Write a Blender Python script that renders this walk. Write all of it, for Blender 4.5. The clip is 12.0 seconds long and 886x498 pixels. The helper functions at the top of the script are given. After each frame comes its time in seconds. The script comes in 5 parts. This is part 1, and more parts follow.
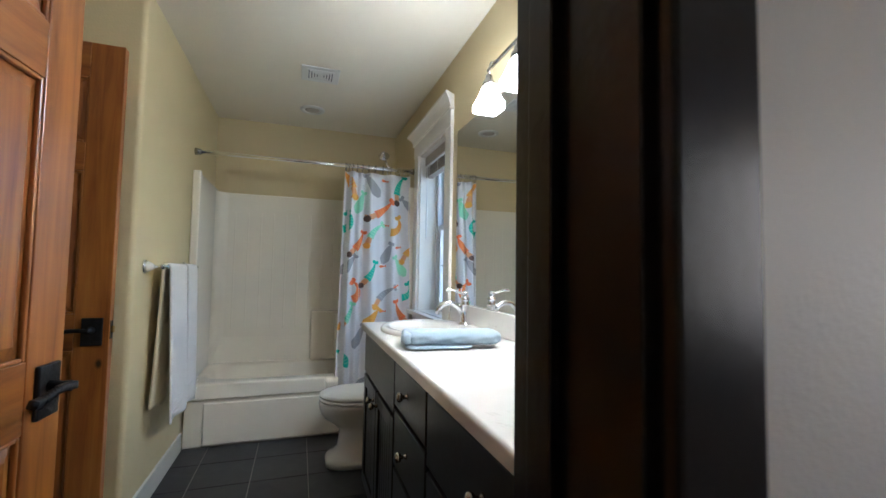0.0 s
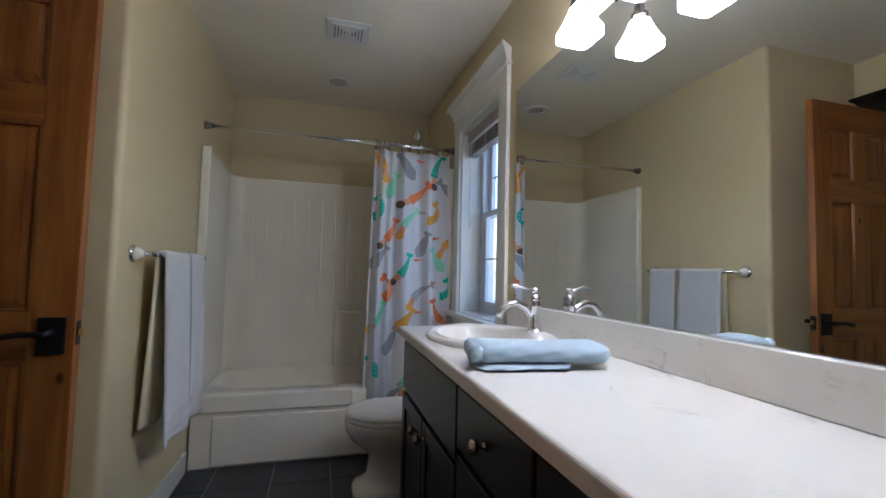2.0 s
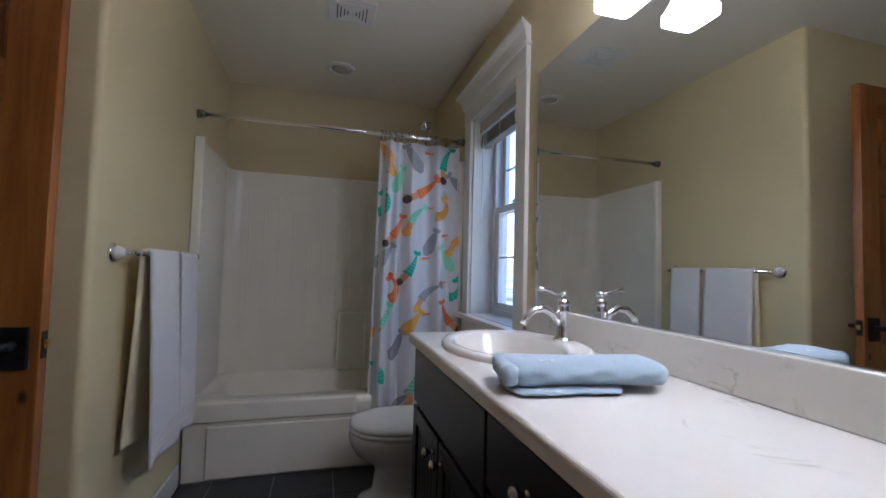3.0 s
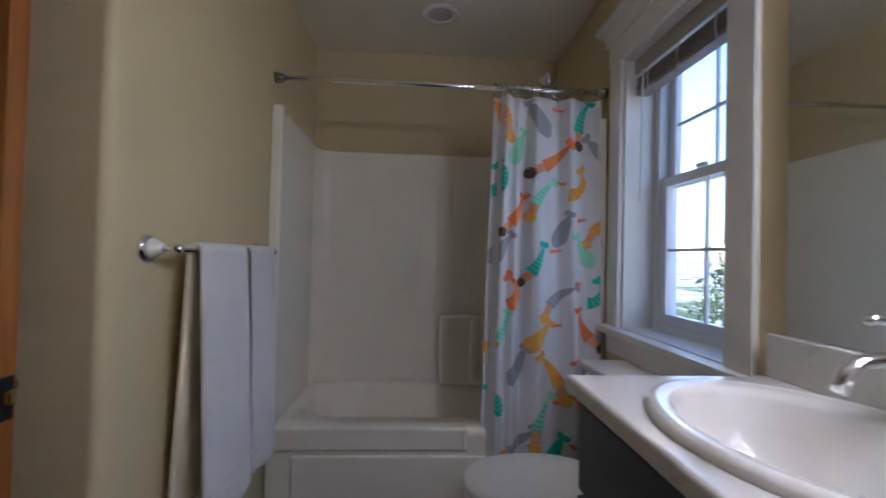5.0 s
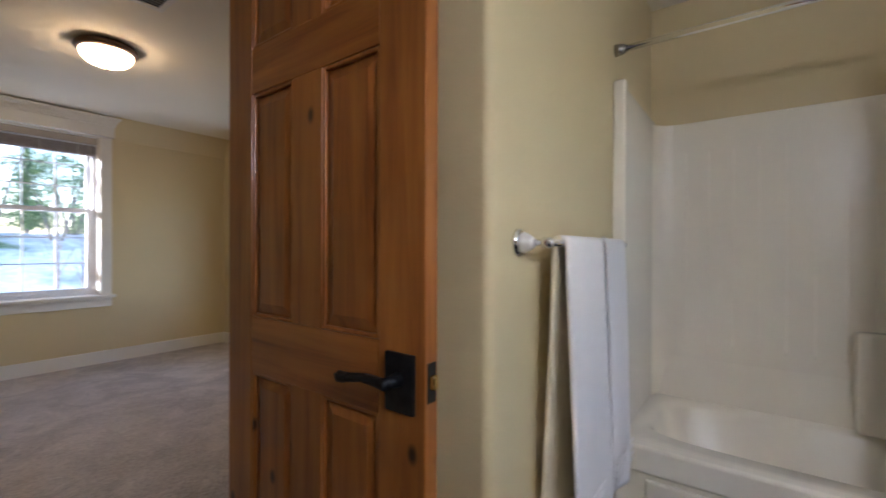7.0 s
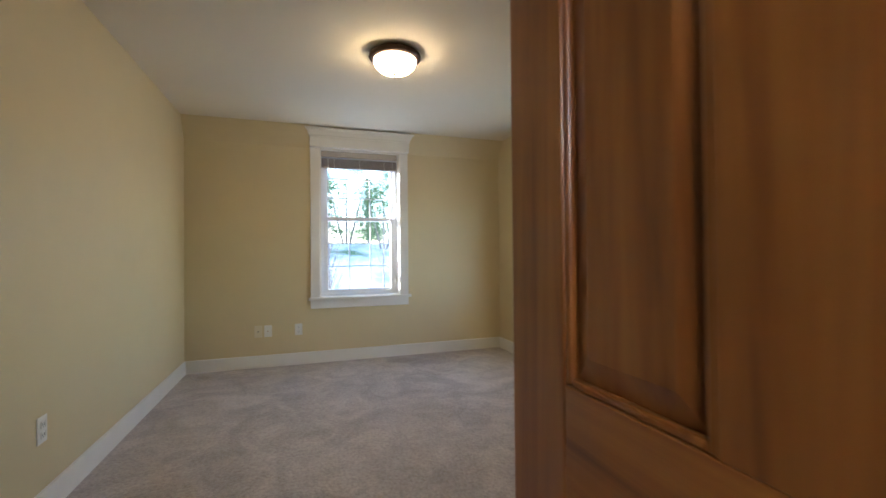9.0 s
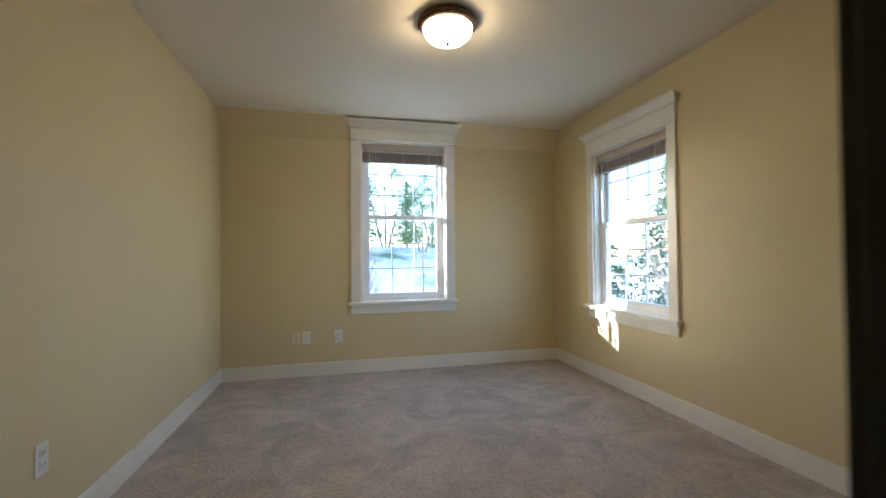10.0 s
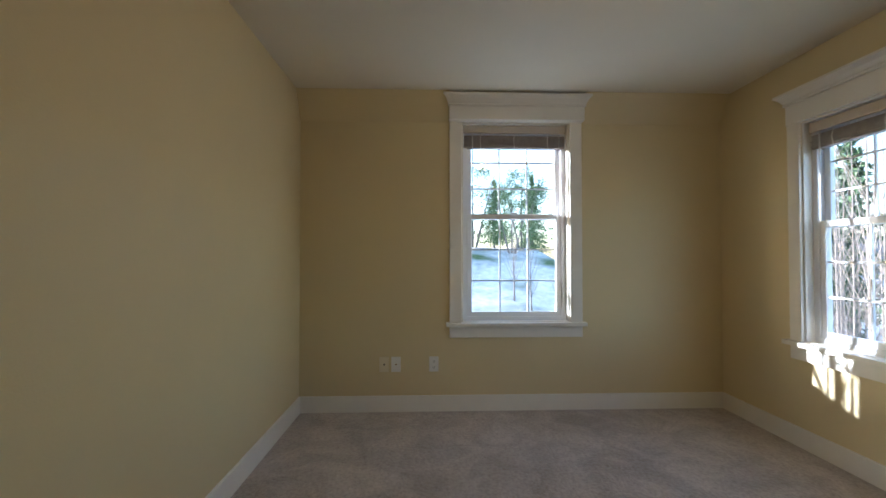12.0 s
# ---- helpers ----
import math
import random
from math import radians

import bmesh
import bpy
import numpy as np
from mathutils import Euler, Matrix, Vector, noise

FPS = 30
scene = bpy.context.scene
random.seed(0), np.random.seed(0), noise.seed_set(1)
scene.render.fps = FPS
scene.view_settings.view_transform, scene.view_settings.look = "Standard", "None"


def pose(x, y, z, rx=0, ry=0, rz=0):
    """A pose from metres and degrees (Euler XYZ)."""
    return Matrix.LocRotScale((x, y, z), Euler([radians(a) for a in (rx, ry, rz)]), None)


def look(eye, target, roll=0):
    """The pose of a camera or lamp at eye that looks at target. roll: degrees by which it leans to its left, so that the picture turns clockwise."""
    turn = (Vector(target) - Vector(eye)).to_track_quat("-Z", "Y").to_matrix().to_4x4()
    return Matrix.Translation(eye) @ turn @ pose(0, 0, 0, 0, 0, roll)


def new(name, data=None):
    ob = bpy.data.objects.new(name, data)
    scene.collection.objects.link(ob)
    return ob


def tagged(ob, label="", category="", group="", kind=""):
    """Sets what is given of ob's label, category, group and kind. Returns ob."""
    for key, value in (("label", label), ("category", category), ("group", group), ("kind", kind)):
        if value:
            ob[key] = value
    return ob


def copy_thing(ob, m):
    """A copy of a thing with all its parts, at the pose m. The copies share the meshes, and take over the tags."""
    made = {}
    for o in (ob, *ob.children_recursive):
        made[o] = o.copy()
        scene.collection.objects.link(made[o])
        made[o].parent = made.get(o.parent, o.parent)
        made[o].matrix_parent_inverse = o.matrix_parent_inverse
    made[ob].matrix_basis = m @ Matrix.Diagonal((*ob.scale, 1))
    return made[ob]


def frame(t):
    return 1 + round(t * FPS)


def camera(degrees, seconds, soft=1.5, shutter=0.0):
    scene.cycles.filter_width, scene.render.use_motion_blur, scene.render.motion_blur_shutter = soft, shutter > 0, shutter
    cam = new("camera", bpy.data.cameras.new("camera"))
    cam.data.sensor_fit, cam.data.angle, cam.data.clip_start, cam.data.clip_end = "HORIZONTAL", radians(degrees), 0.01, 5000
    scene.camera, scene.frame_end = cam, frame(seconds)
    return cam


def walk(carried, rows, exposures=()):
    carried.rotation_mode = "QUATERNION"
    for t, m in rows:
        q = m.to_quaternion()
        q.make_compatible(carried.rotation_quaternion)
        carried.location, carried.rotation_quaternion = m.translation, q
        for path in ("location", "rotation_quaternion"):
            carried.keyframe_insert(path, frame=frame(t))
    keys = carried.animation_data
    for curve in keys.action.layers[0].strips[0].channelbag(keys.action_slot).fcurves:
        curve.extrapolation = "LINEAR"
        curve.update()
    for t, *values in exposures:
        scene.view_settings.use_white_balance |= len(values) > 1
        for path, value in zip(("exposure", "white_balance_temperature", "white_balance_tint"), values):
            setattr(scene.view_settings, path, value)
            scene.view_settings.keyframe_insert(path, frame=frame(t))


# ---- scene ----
cam = camera(93.0, 12.0, shutter=0.4)
PATH = [
    (0, (0.693, -3.908, 1.173), (1.334, -2.017, 1.28), 1.0),
    (0.5, (0.711, -3.767, 1.142), (1.307, -1.861, 1.25), 0.9),
    (1, (0.695, -3.619, 1.122), (1.255, -1.702, 1.233), 1.0),
    (1.5, (0.683, -3.526, 1.113), (1.221, -1.603, 1.224), 1.2),
    (2, (0.694, -3.428, 1.131), (1.239, -1.506, 1.24), 1.4),
    (2.5, (0.687, -3.364, 1.139), (1.231, -1.442, 1.244), 1.4),
    (4.5, (0.704, -2.756, 1.166), (1.055, -0.787, 1.206), 1.6),
    (5, (0.656, -2.643, 1.17), (0.775, -0.647, 1.204), 1.4),
    (5.5, (0.592, -2.591, 1.184), (0.414, -0.599, 1.205), 1.3),
    (6, (0.548, -2.571, 1.162), (0.042, -0.636, 1.176), 1.0),
    (6.5, (0.503, -2.531, 1.161), (-0.362, -0.727, 1.163), 0.4),
    (7, (0.454, -2.501, 1.16), (-0.737, -0.894, 1.153), 0.2),
    (7.5, (0.342, -2.462, 1.151), (-1.127, -1.105, 1.14), -0.3),
    (7.7, (0.275, -2.428, 1.15), (-1.305, -1.201, 1.141), -0.6),
    (9.3, (-0.309, -2.188, 1.124), (-2.225, -1.616, 1.147), -0.4),
    (9.5, (-0.406, -2.196, 1.124), (-2.33, -1.653, 1.148), -0.4),
    (10, (-0.604, -2.201, 1.103), (-2.549, -1.737, 1.142), -0.5),
    (10.5, (-0.81, -2.209, 1.087), (-2.783, -1.89, 1.137), -0.5),
    (11, (-1.008, -2.213, 1.072), (-3.001, -2.064, 1.131), -0.3),
    (11.5, (-1.255, -2.234, 1.14), (-3.253, -2.153, 1.181), -0.1),
    (12, (-1.488, -2.285, 1.181), (-3.487, -2.217, 1.221), -0.0),
]
EXPOSURES = [(0.0, 3.0, 5000, 11), (0.8, 2.75, 4900, 13), (2.0, 2.35, 4900, 18), (5.0, 2.1, 4950, 25), (6.0, 2.35, 5200, 22), (7.0, 3.0, 5150, 21), (9.3, 3.4, 4950, 11), (10.5, 2.95, 4850, 9), (12.0, 2.6, 5100, 11)]
walk(cam, [(t, look(eye, target, roll)) for t, eye, target, roll in PATH], EXPOSURES)
SKY, SUN, SHADE_GLOW, DOME_GLOW = 0.15, 4.0, 8.2, 4.5

# ---- world and light ----
SUN_TRAVEL = Vector((1.0, 1.6, -0.40)).normalized()
world = bpy.data.worlds.new("World")
scene.world = world
world.use_nodes = True
wn = world.node_tree.nodes
sky = wn.new("ShaderNodeTexSky")
sky.sky_type = "NISHITA"
sky.sun_disc = False
sky.sun_elevation = math.asin(-SUN_TRAVEL.z)
sky.sun_rotation = math.atan2(-SUN_TRAVEL.x, -SUN_TRAVEL.y)
sky.air_density, sky.dust_density = 1.0, 1.5
wn["Background"].inputs[1].default_value = SKY
world.node_tree.links.new(sky.outputs[0], wn["Background"].inputs[0])

sun_data = bpy.data.lights.new("sun", "SUN")
sun_data.energy, sun_data.angle, sun_data.color = SUN, radians(0.6), (1.0, 0.93, 0.82)
sun = new("sun", sun_data)
sun.rotation_mode = "QUATERNION"
sun.rotation_quaternion = SUN_TRAVEL.to_track_quat("-Z", "Y")


# ---- materials ----
def make(name, rough=0.6, metal=0.0, spec=0.5):
    m = bpy.data.materials.new(name)
    m.use_nodes = True
    b = m.node_tree.nodes["Principled BSDF"]
    b.inputs["Roughness"].default_value = rough
    b.inputs["Metallic"].default_value = metal
    b.inputs["Specular IOR Level"].default_value = spec
    return m, m.node_tree, b


def coords(nt, scale=(1, 1, 1), kind="Object"):
    tc = nt.nodes.new("ShaderNodeTexCoord")
    mp = nt.nodes.new("ShaderNodeMapping")
    mp.inputs["Scale"].default_value = scale
    nt.links.new(tc.outputs[kind], mp.inputs[0])
    return mp.outputs[0]


def world_coords(nt, scale=(1, 1, 1)):
    g = nt.nodes.new("ShaderNodeNewGeometry")
    mp = nt.nodes.new("ShaderNodeMapping")
    mp.inputs["Scale"].default_value = scale
    nt.links.new(g.outputs["Position"], mp.inputs[0])
    return mp.outputs[0]


def noise_tex(nt, vec, scale, detail=4.0, rough=0.55, distort=0.0):
    n = nt.nodes.new("ShaderNodeTexNoise")
    n.inputs["Scale"].default_value = scale
    n.inputs["Detail"].default_value = detail
    n.inputs["Roughness"].default_value = rough
    n.inputs["Distortion"].default_value = distort
    nt.links.new(vec, n.inputs["Vector"])
    return n.outputs["Fac"]


def ramp(nt, fac, stops):
    r = nt.nodes.new("ShaderNodeValToRGB")
    el = r.color_ramp.elements
    while len(el) < len(stops):
        el.new(0.5)
    for e, (p, c) in zip(el, stops):
        e.position, e.color = p, (*c, 1)
    nt.links.new(fac, r.inputs[0])
    return r.outputs[0]


def mix(nt, fac, a, b, mode="MIX"):
    n = nt.nodes.new("ShaderNodeMix")
    n.data_type, n.blend_type = "RGBA", mode
    for sock, v in ((n.inputs[0], fac), (n.inputs[6], a), (n.inputs[7], b)):
        if isinstance(v, bpy.types.NodeSocket):
            nt.links.new(v, sock)
        else:
            sock.default_value = v if isinstance(v, (int, float)) else (*v, 1)
    return n.outputs[2]


def bump(nt, b, fac, strength, dist=0.01):
    n = nt.nodes.new("ShaderNodeBump")
    n.inputs["Strength"].default_value = strength
    n.inputs["Distance"].default_value = dist
    nt.links.new(fac, n.inputs["Height"])
    nt.links.new(n.outputs[0], b.inputs["Normal"])


def vary(c, k):
    return tuple(max(0.0, min(1.0, v * k)) for v in c)


def plain(name, color, rough=0.5, metal=0.0, amount=0.06, scale=6.0, fine=0.0, fine_scale=200.0, spec=0.5):
    """Paint, plastic or metal: slow tonal drift, fine relief."""
    m, nt, b = make(name, rough, metal, spec)
    v = world_coords(nt)
    f = noise_tex(nt, v, scale)
    col = ramp(nt, f, [(0.3, vary(color, 1 - amount)), (0.7, vary(color, 1 + amount))])
    nt.links.new(col, b.inputs["Base Color"])
    rr = nt.nodes.new("ShaderNodeMapRange")
    rr.inputs[3].default_value, rr.inputs[4].default_value = rough * 0.85, min(1, rough * 1.15)
    nt.links.new(noise_tex(nt, v, scale * 5), rr.inputs[0])
    nt.links.new(rr.outputs[0], b.inputs["Roughness"])
    if fine:
        bump(nt, b, noise_tex(nt, v, fine_scale, 2), fine, 0.002)
    return m


def pine(name, axis):
    """Stained knotty pine, grain along the axis."""
    m, nt, b = make(name, 0.34)
    sc = [26, 26, 26]
    sc[axis] = 1.6
    v = world_coords(nt)
    oi = nt.nodes.new("ShaderNodeObjectInfo")
    add = nt.nodes.new("ShaderNodeVectorMath")
    add.operation = "ADD"
    comb = nt.nodes.new("ShaderNodeMath")
    comb.operation = "MULTIPLY"
    comb.inputs[1].default_value = 7.0
    nt.links.new(oi.outputs["Random"], comb.inputs[0])
    nt.links.new(v, add.inputs[0])
    nt.links.new(comb.outputs[0], add.inputs[1])
    mp = nt.nodes.new("ShaderNodeMapping")
    mp.inputs["Scale"].default_value = sc
    nt.links.new(add.outputs[0], mp.inputs[0])
    g = noise_tex(nt, mp.outputs[0], 1.0, 5, 0.6, 0.6)
    slow = noise_tex(nt, add.outputs[0], 3.0, 2)
    col = ramp(nt, g, [(0.28, (0.17, 0.048, 0.008)), (0.46, (0.31, 0.105, 0.016)), (0.62, (0.39, 0.145, 0.022)), (0.8, (0.47, 0.195, 0.034))])
    col = mix(nt, 0.5, col, ramp(nt, slow, [(0.3, (0.62, 0.52, 0.42)), (0.7, (1.0, 1.0, 1.0))]), "MULTIPLY")
    mp2 = nt.nodes.new("ShaderNodeMapping")
    s2 = [7.0, 7.0, 7.0]
    s2[axis] = 4.2
    mp2.inputs["Scale"].default_value = s2
    nt.links.new(add.outputs[0], mp2.inputs[0])
    vo = nt.nodes.new("ShaderNodeTexVoronoi")
    vo.voronoi_dimensions = "2D"
    vo.inputs["Scale"].default_value = 1.0
    sp = nt.nodes.new("ShaderNodeSeparateXYZ")
    sm = nt.nodes.new("ShaderNodeMath")
    sm.operation = "ADD"
    cb = nt.nodes.new("ShaderNodeCombineXYZ")
    nt.links.new(mp2.outputs[0], sp.inputs[0])
    nt.links.new(sp.outputs[0], sm.inputs[0])
    nt.links.new(sp.outputs[1], sm.inputs[1])
    nt.links.new(sm.outputs[0], cb.inputs[0])
    nt.links.new(sp.outputs[2], cb.inputs[1])
    nt.links.new(cb.outputs[0], vo.inputs["Vector"])
    knot = ramp(nt, vo.outputs["Distance"], [(0.035, (0.10, 0.07, 0.05)), (0.095, (1, 1, 1))])
    sel = ramp(nt, vo.outputs["Color"], [(0.70, (1, 1, 1)), (0.71, (0, 0, 0))])
    inv = nt.nodes.new("ShaderNodeMix")
    inv.data_type, inv.blend_type = "RGBA", "LIGHTEN"
    inv.inputs[0].default_value = 1.0
    nt.links.new(knot, inv.inputs[6])
    nt.links.new(sel, inv.inputs[7])
    col = mix(nt, 1.0, col, inv.outputs[2], "MULTIPLY")
    nt.links.new(col, b.inputs["Base Color"])
    b.inputs["Coat Weight"].default_value = 0.25
    b.inputs["Coat Roughness"].default_value = 0.25
    bump(nt, b, g, 0.12, 0.002)
    return m


def emitter(name, color, strength):
    m, nt, b = make(name, 0.4)
    b.inputs["Base Color"].default_value = (*color, 1)
    b.inputs["Emission Color"].default_value = (*color, 1)
    b.inputs["Emission Strength"].default_value = strength
    return m


WALL = plain("wall_paint", (0.66, 0.55, 0.305), 0.55, amount=0.025, scale=1.3, fine=0.35, fine_scale=130)
HALL = plain("hall_paint", (0.50, 0.45, 0.40), 0.5, amount=0.03, scale=1.3, fine=0.35, fine_scale=130)
CEIL = plain("ceiling_paint", (0.80, 0.735, 0.585), 0.8, amount=0.02, scale=1.5, fine=0.5, fine_scale=110)
TRIM = plain("white_trim_paint", (0.80, 0.77, 0.69), 0.32, amount=0.025, scale=5, fine=0.06, fine_scale=90)
VINYL = plain("white_vinyl", (0.82, 0.83, 0.85), 0.3, amount=0.02)
DARK = plain("espresso_stain", (0.007, 0.0055, 0.0055), 0.24, amount=0.3, scale=9, fine=0.12, fine_scale=60, spec=0.35)
ESPRESSO = plain("espresso_cabinet", (0.010, 0.008, 0.008), 0.3, amount=0.25, scale=12, fine=0.1, fine_scale=70)
ACRYLIC = plain("white_fibreglass", (0.88, 0.82, 0.68), 0.24, amount=0.02, scale=3)
CERAMIC = plain("white_ceramic", (0.83, 0.80, 0.74), 0.08, amount=0.015)
CHROME = plain("chrome", (0.82, 0.83, 0.85), 0.09, 1.0, amount=0.03)
PEWTER = plain("brushed_pewter", (0.58, 0.53, 0.45), 0.26, 1.0, amount=0.15, scale=30)
NICKEL = plain("dark_nickel", (0.33, 0.32, 0.32), 0.25, 1.0, amount=0.1)
IRON = plain("black_iron", (0.018, 0.018, 0.019), 0.42, 0.6, amount=0.3, scale=40, fine=0.4, fine_scale=120)
BRASS = plain("brass", (0.75, 0.52, 0.17), 0.25, 1.0)
BRONZE = plain("brown_bronze", (0.10, 0.062, 0.042), 0.4, 0.7, amount=0.2, scale=20)
PLATE = plain("white_plastic", (0.80, 0.78, 0.72), 0.35, amount=0.02)
ALMOND = plain("almond_plastic", (0.72, 0.64, 0.45), 0.35, amount=0.02)
SLOT = plain("slot_black", (0.02, 0.02, 0.02), 0.6)
GROUT = plain("grout", (0.30, 0.28, 0.26), 0.9, amount=0.15, scale=30, fine=0.4)
VENTM = plain("white_vent", (0.74, 0.72, 0.66), 0.5, amount=0.02)
VALANCE = plain("taupe_valance", (0.50, 0.44, 0.36), 0.5, amount=0.05, scale=20)
SLATM = plain("grey_wood_slat", (0.34, 0.30, 0.27), 0.5, amount=0.15, scale=30)
CORDM = plain("cord_white", (0.78, 0.76, 0.72), 0.6)
PINE_V = pine("pine_upright", 2)
PINE_X = pine("pine_across_x", 0)
PINE_Y = pine("pine_across_y", 1)
SHADE = emitter("lit_white_glass", (1.0, 0.94, 0.84), SHADE_GLOW)
DOME = emitter("lit_alabaster_glass", (1.0, 0.66, 0.30), DOME_GLOW)

# slate-look floor tile
TILE, nt, b = make("charcoal_tile", 0.42)
v = world_coords(nt)
oi = nt.nodes.new("ShaderNodeObjectInfo")
base = ramp(nt, noise_tex(nt, v, 5, 6, 0.65, 0.8), [(0.3, (0.020, 0.021, 0.023)), (0.55, (0.034, 0.034, 0.036)), (0.75, (0.055, 0.053, 0.052))])
base = mix(nt, 1.0, base, ramp(nt, oi.outputs["Random"], [(0, (0.82, 0.82, 0.82)), (1, (1.12, 1.12, 1.12))]), "MULTIPLY")
nt.links.new(base, b.inputs["Base Color"])
bump(nt, b, noise_tex(nt, v, 22, 5, 0.6), 0.25, 0.004)

# carpet
CARPET, nt, b = make("beige_carpet", 0.95, 0, 0.1)
v = world_coords(nt)
fib = noise_tex(nt, v, 260, 3, 0.7)
tuft = noise_tex(nt, v, 55, 3, 0.7)
pile = noise_tex(nt, v, 3.2, 5, 0.62, 1.2)
c1 = ramp(nt, tuft, [(0.25, (0.34, 0.295, 0.255)), (0.5, (0.50, 0.44, 0.385)), (0.75, (0.61, 0.55, 0.49))])
c2 = mix(nt, 1.0, c1, ramp(nt, pile, [(0.36, (0.80, 0.795, 0.79)), (0.50, (0.97, 0.97, 0.97)), (0.64, (1.16, 1.16, 1.16))]), "MULTIPLY")
c3 = mix(nt, 0.5, c2, ramp(nt, fib, [(0.3, (0.6, 0.6, 0.6)), (0.7, (1.25, 1.25, 1.25))]), "MULTIPLY")
nt.links.new(c3, b.inputs["Base Color"])
mx = nt.nodes.new("ShaderNodeMath")
mx.operation = "ADD"
nt.links.new(tuft, mx.inputs[0])
nt.links.new(pile, mx.inputs[1])
bump(nt, b, mx.outputs[0], 0.9, 0.012)
b.inputs["Sheen Weight"].default_value = 0.25

# cultured marble
MARBLE, nt, b = make("cultured_marble", 0.13)
v = world_coords(nt)
vein = nt.nodes.new("ShaderNodeTexNoise")
vein.inputs["Scale"].default_value, vein.inputs["Detail"].default_value = 3.2, 7
vein.inputs["Roughness"].default_value, vein.inputs["Distortion"].default_value = 0.62, 2.4
nt.links.new(v, vein.inputs["Vector"])
lines = ramp(nt, vein.outputs["Fac"], [(0.485, (1, 1, 1)), (0.4975, (0.50, 0.46, 0.41)), (0.503, (0.52, 0.48, 0.43)), (0.515, (1, 1, 1))])
mask = ramp(nt, noise_tex(nt, v, 4.5, 3), [(0.55, (0, 0, 0)), (0.70, (1, 1, 1))])
soft = ramp(nt, noise_tex(nt, v, 2.5, 4), [(0.3, (0.70, 0.67, 0.60)), (0.7, (0.76, 0.735, 0.675))])
nt.links.new(mix(nt, mask, soft, mix(nt, 1.0, soft, lines, "MULTIPLY")), b.inputs["Base Color"])


def cloth(name, color, rib=0.0):
    m, nt, b = make(name, 0.95, 0, 0.15)
    v = world_coords(nt)
    f = noise_tex(nt, v, 330, 2, 0.7)
    s = noise_tex(nt, v, 14, 3)
    c = ramp(nt, f, [(0.3, vary(color, 0.92)), (0.7, vary(color, 1.06))])
    c = mix(nt, 0.5, c, ramp(nt, s, [(0.3, (0.94, 0.94, 0.94)), (0.7, (1, 1, 1))]), "MULTIPLY")
    nt.links.new(c, b.inputs["Base Color"])
    b.inputs["Sheen Weight"].default_value = 0.3
    bump(nt, b, f, 0.6, 0.004)
    return m


TOWEL = cloth("white_terry", (0.84, 0.80, 0.75))
# same white terry on the back drop, yellow bounce light put into its colour
TOWEL_BOUNCE = cloth("white_terry_yellow_bounce", (0.84, 0.74, 0.50))
BLUE = cloth("pale_blue_terry", (0.40, 0.50, 0.58))
CURT = plain("white_polyester", (0.80, 0.79, 0.80), 0.7, amount=0.02, fine=0.2, fine_scale=400)
# the thin fabric lets part of the light through
nt = CURT.node_tree
tl = nt.nodes.new("ShaderNodeBsdfTranslucent")
tl.inputs[0].default_value = (0.80, 0.79, 0.78, 1)
mt = nt.nodes.new("ShaderNodeMixShader")
mt.inputs[0].default_value = 0.18
nt.links.new(nt.nodes["Principled BSDF"].outputs[0], mt.inputs[1])
nt.links.new(tl.outputs[0], mt.inputs[2])
nt.links.new(mt.outputs[0], nt.nodes["Material Output"].inputs[0])
PRINT = {
    "teal": plain("print_teal", (0.03, 0.50, 0.36), 0.7),
    "mint": plain("print_mint", (0.35, 0.74, 0.50), 0.7),
    "orange": plain("print_orange", (0.80, 0.20, 0.06), 0.7),
    "amber": plain("print_amber", (0.80, 0.42, 0.06), 0.7),
    "grey": plain("print_grey", (0.36, 0.36, 0.38), 0.7),
    "peach": plain("print_peach", (0.72, 0.36, 0.17), 0.7),
    "pale": plain("print_pale_grey", (0.55, 0.55, 0.57), 0.7),
    "brown": plain("print_brown", (0.10, 0.05, 0.035), 0.7),
}

MIRROR, nt, b = make("mirror_silver", 0.0, 1.0)
b.inputs["Base Color"].default_value = (0.90, 0.92, 0.91, 1)
b.inputs["Roughness"].default_value = 0.004

GLASS = bpy.data.materials.new("window_glass")
GLASS.use_nodes = True
nt = GLASS.node_tree
nt.nodes.remove(nt.nodes["Principled BSDF"])
tr = nt.nodes.new("ShaderNodeBsdfTransparent")
gl = nt.nodes.new("ShaderNodeBsdfGlossy")
gl.inputs["Roughness"].default_value = 0.01
ms = nt.nodes.new("ShaderNodeMixShader")
lw = nt.nodes.new("ShaderNodeLayerWeight")
lw.inputs[0].default_value = 0.5
pw = nt.nodes.new("ShaderNodeMath")
pw.operation = "POWER"
pw.inputs[1].default_value = 4.0
fr = nt.nodes.new("ShaderNodeMapRange")
fr.inputs[3].default_value, fr.inputs[4].default_value = 0.03, 0.5
nt.links.new(lw.outputs["Facing"], pw.inputs[0])
nt.links.new(pw.outputs[0], fr.inputs[0])
nt.links.new(fr.outputs[0], ms.inputs[0])
nt.links.new(tr.outputs[0], ms.inputs[1])
nt.links.new(gl.outputs[0], ms.inputs[2])
nt.links.new(ms.outputs[0], nt.nodes["Material Output"].inputs[0])

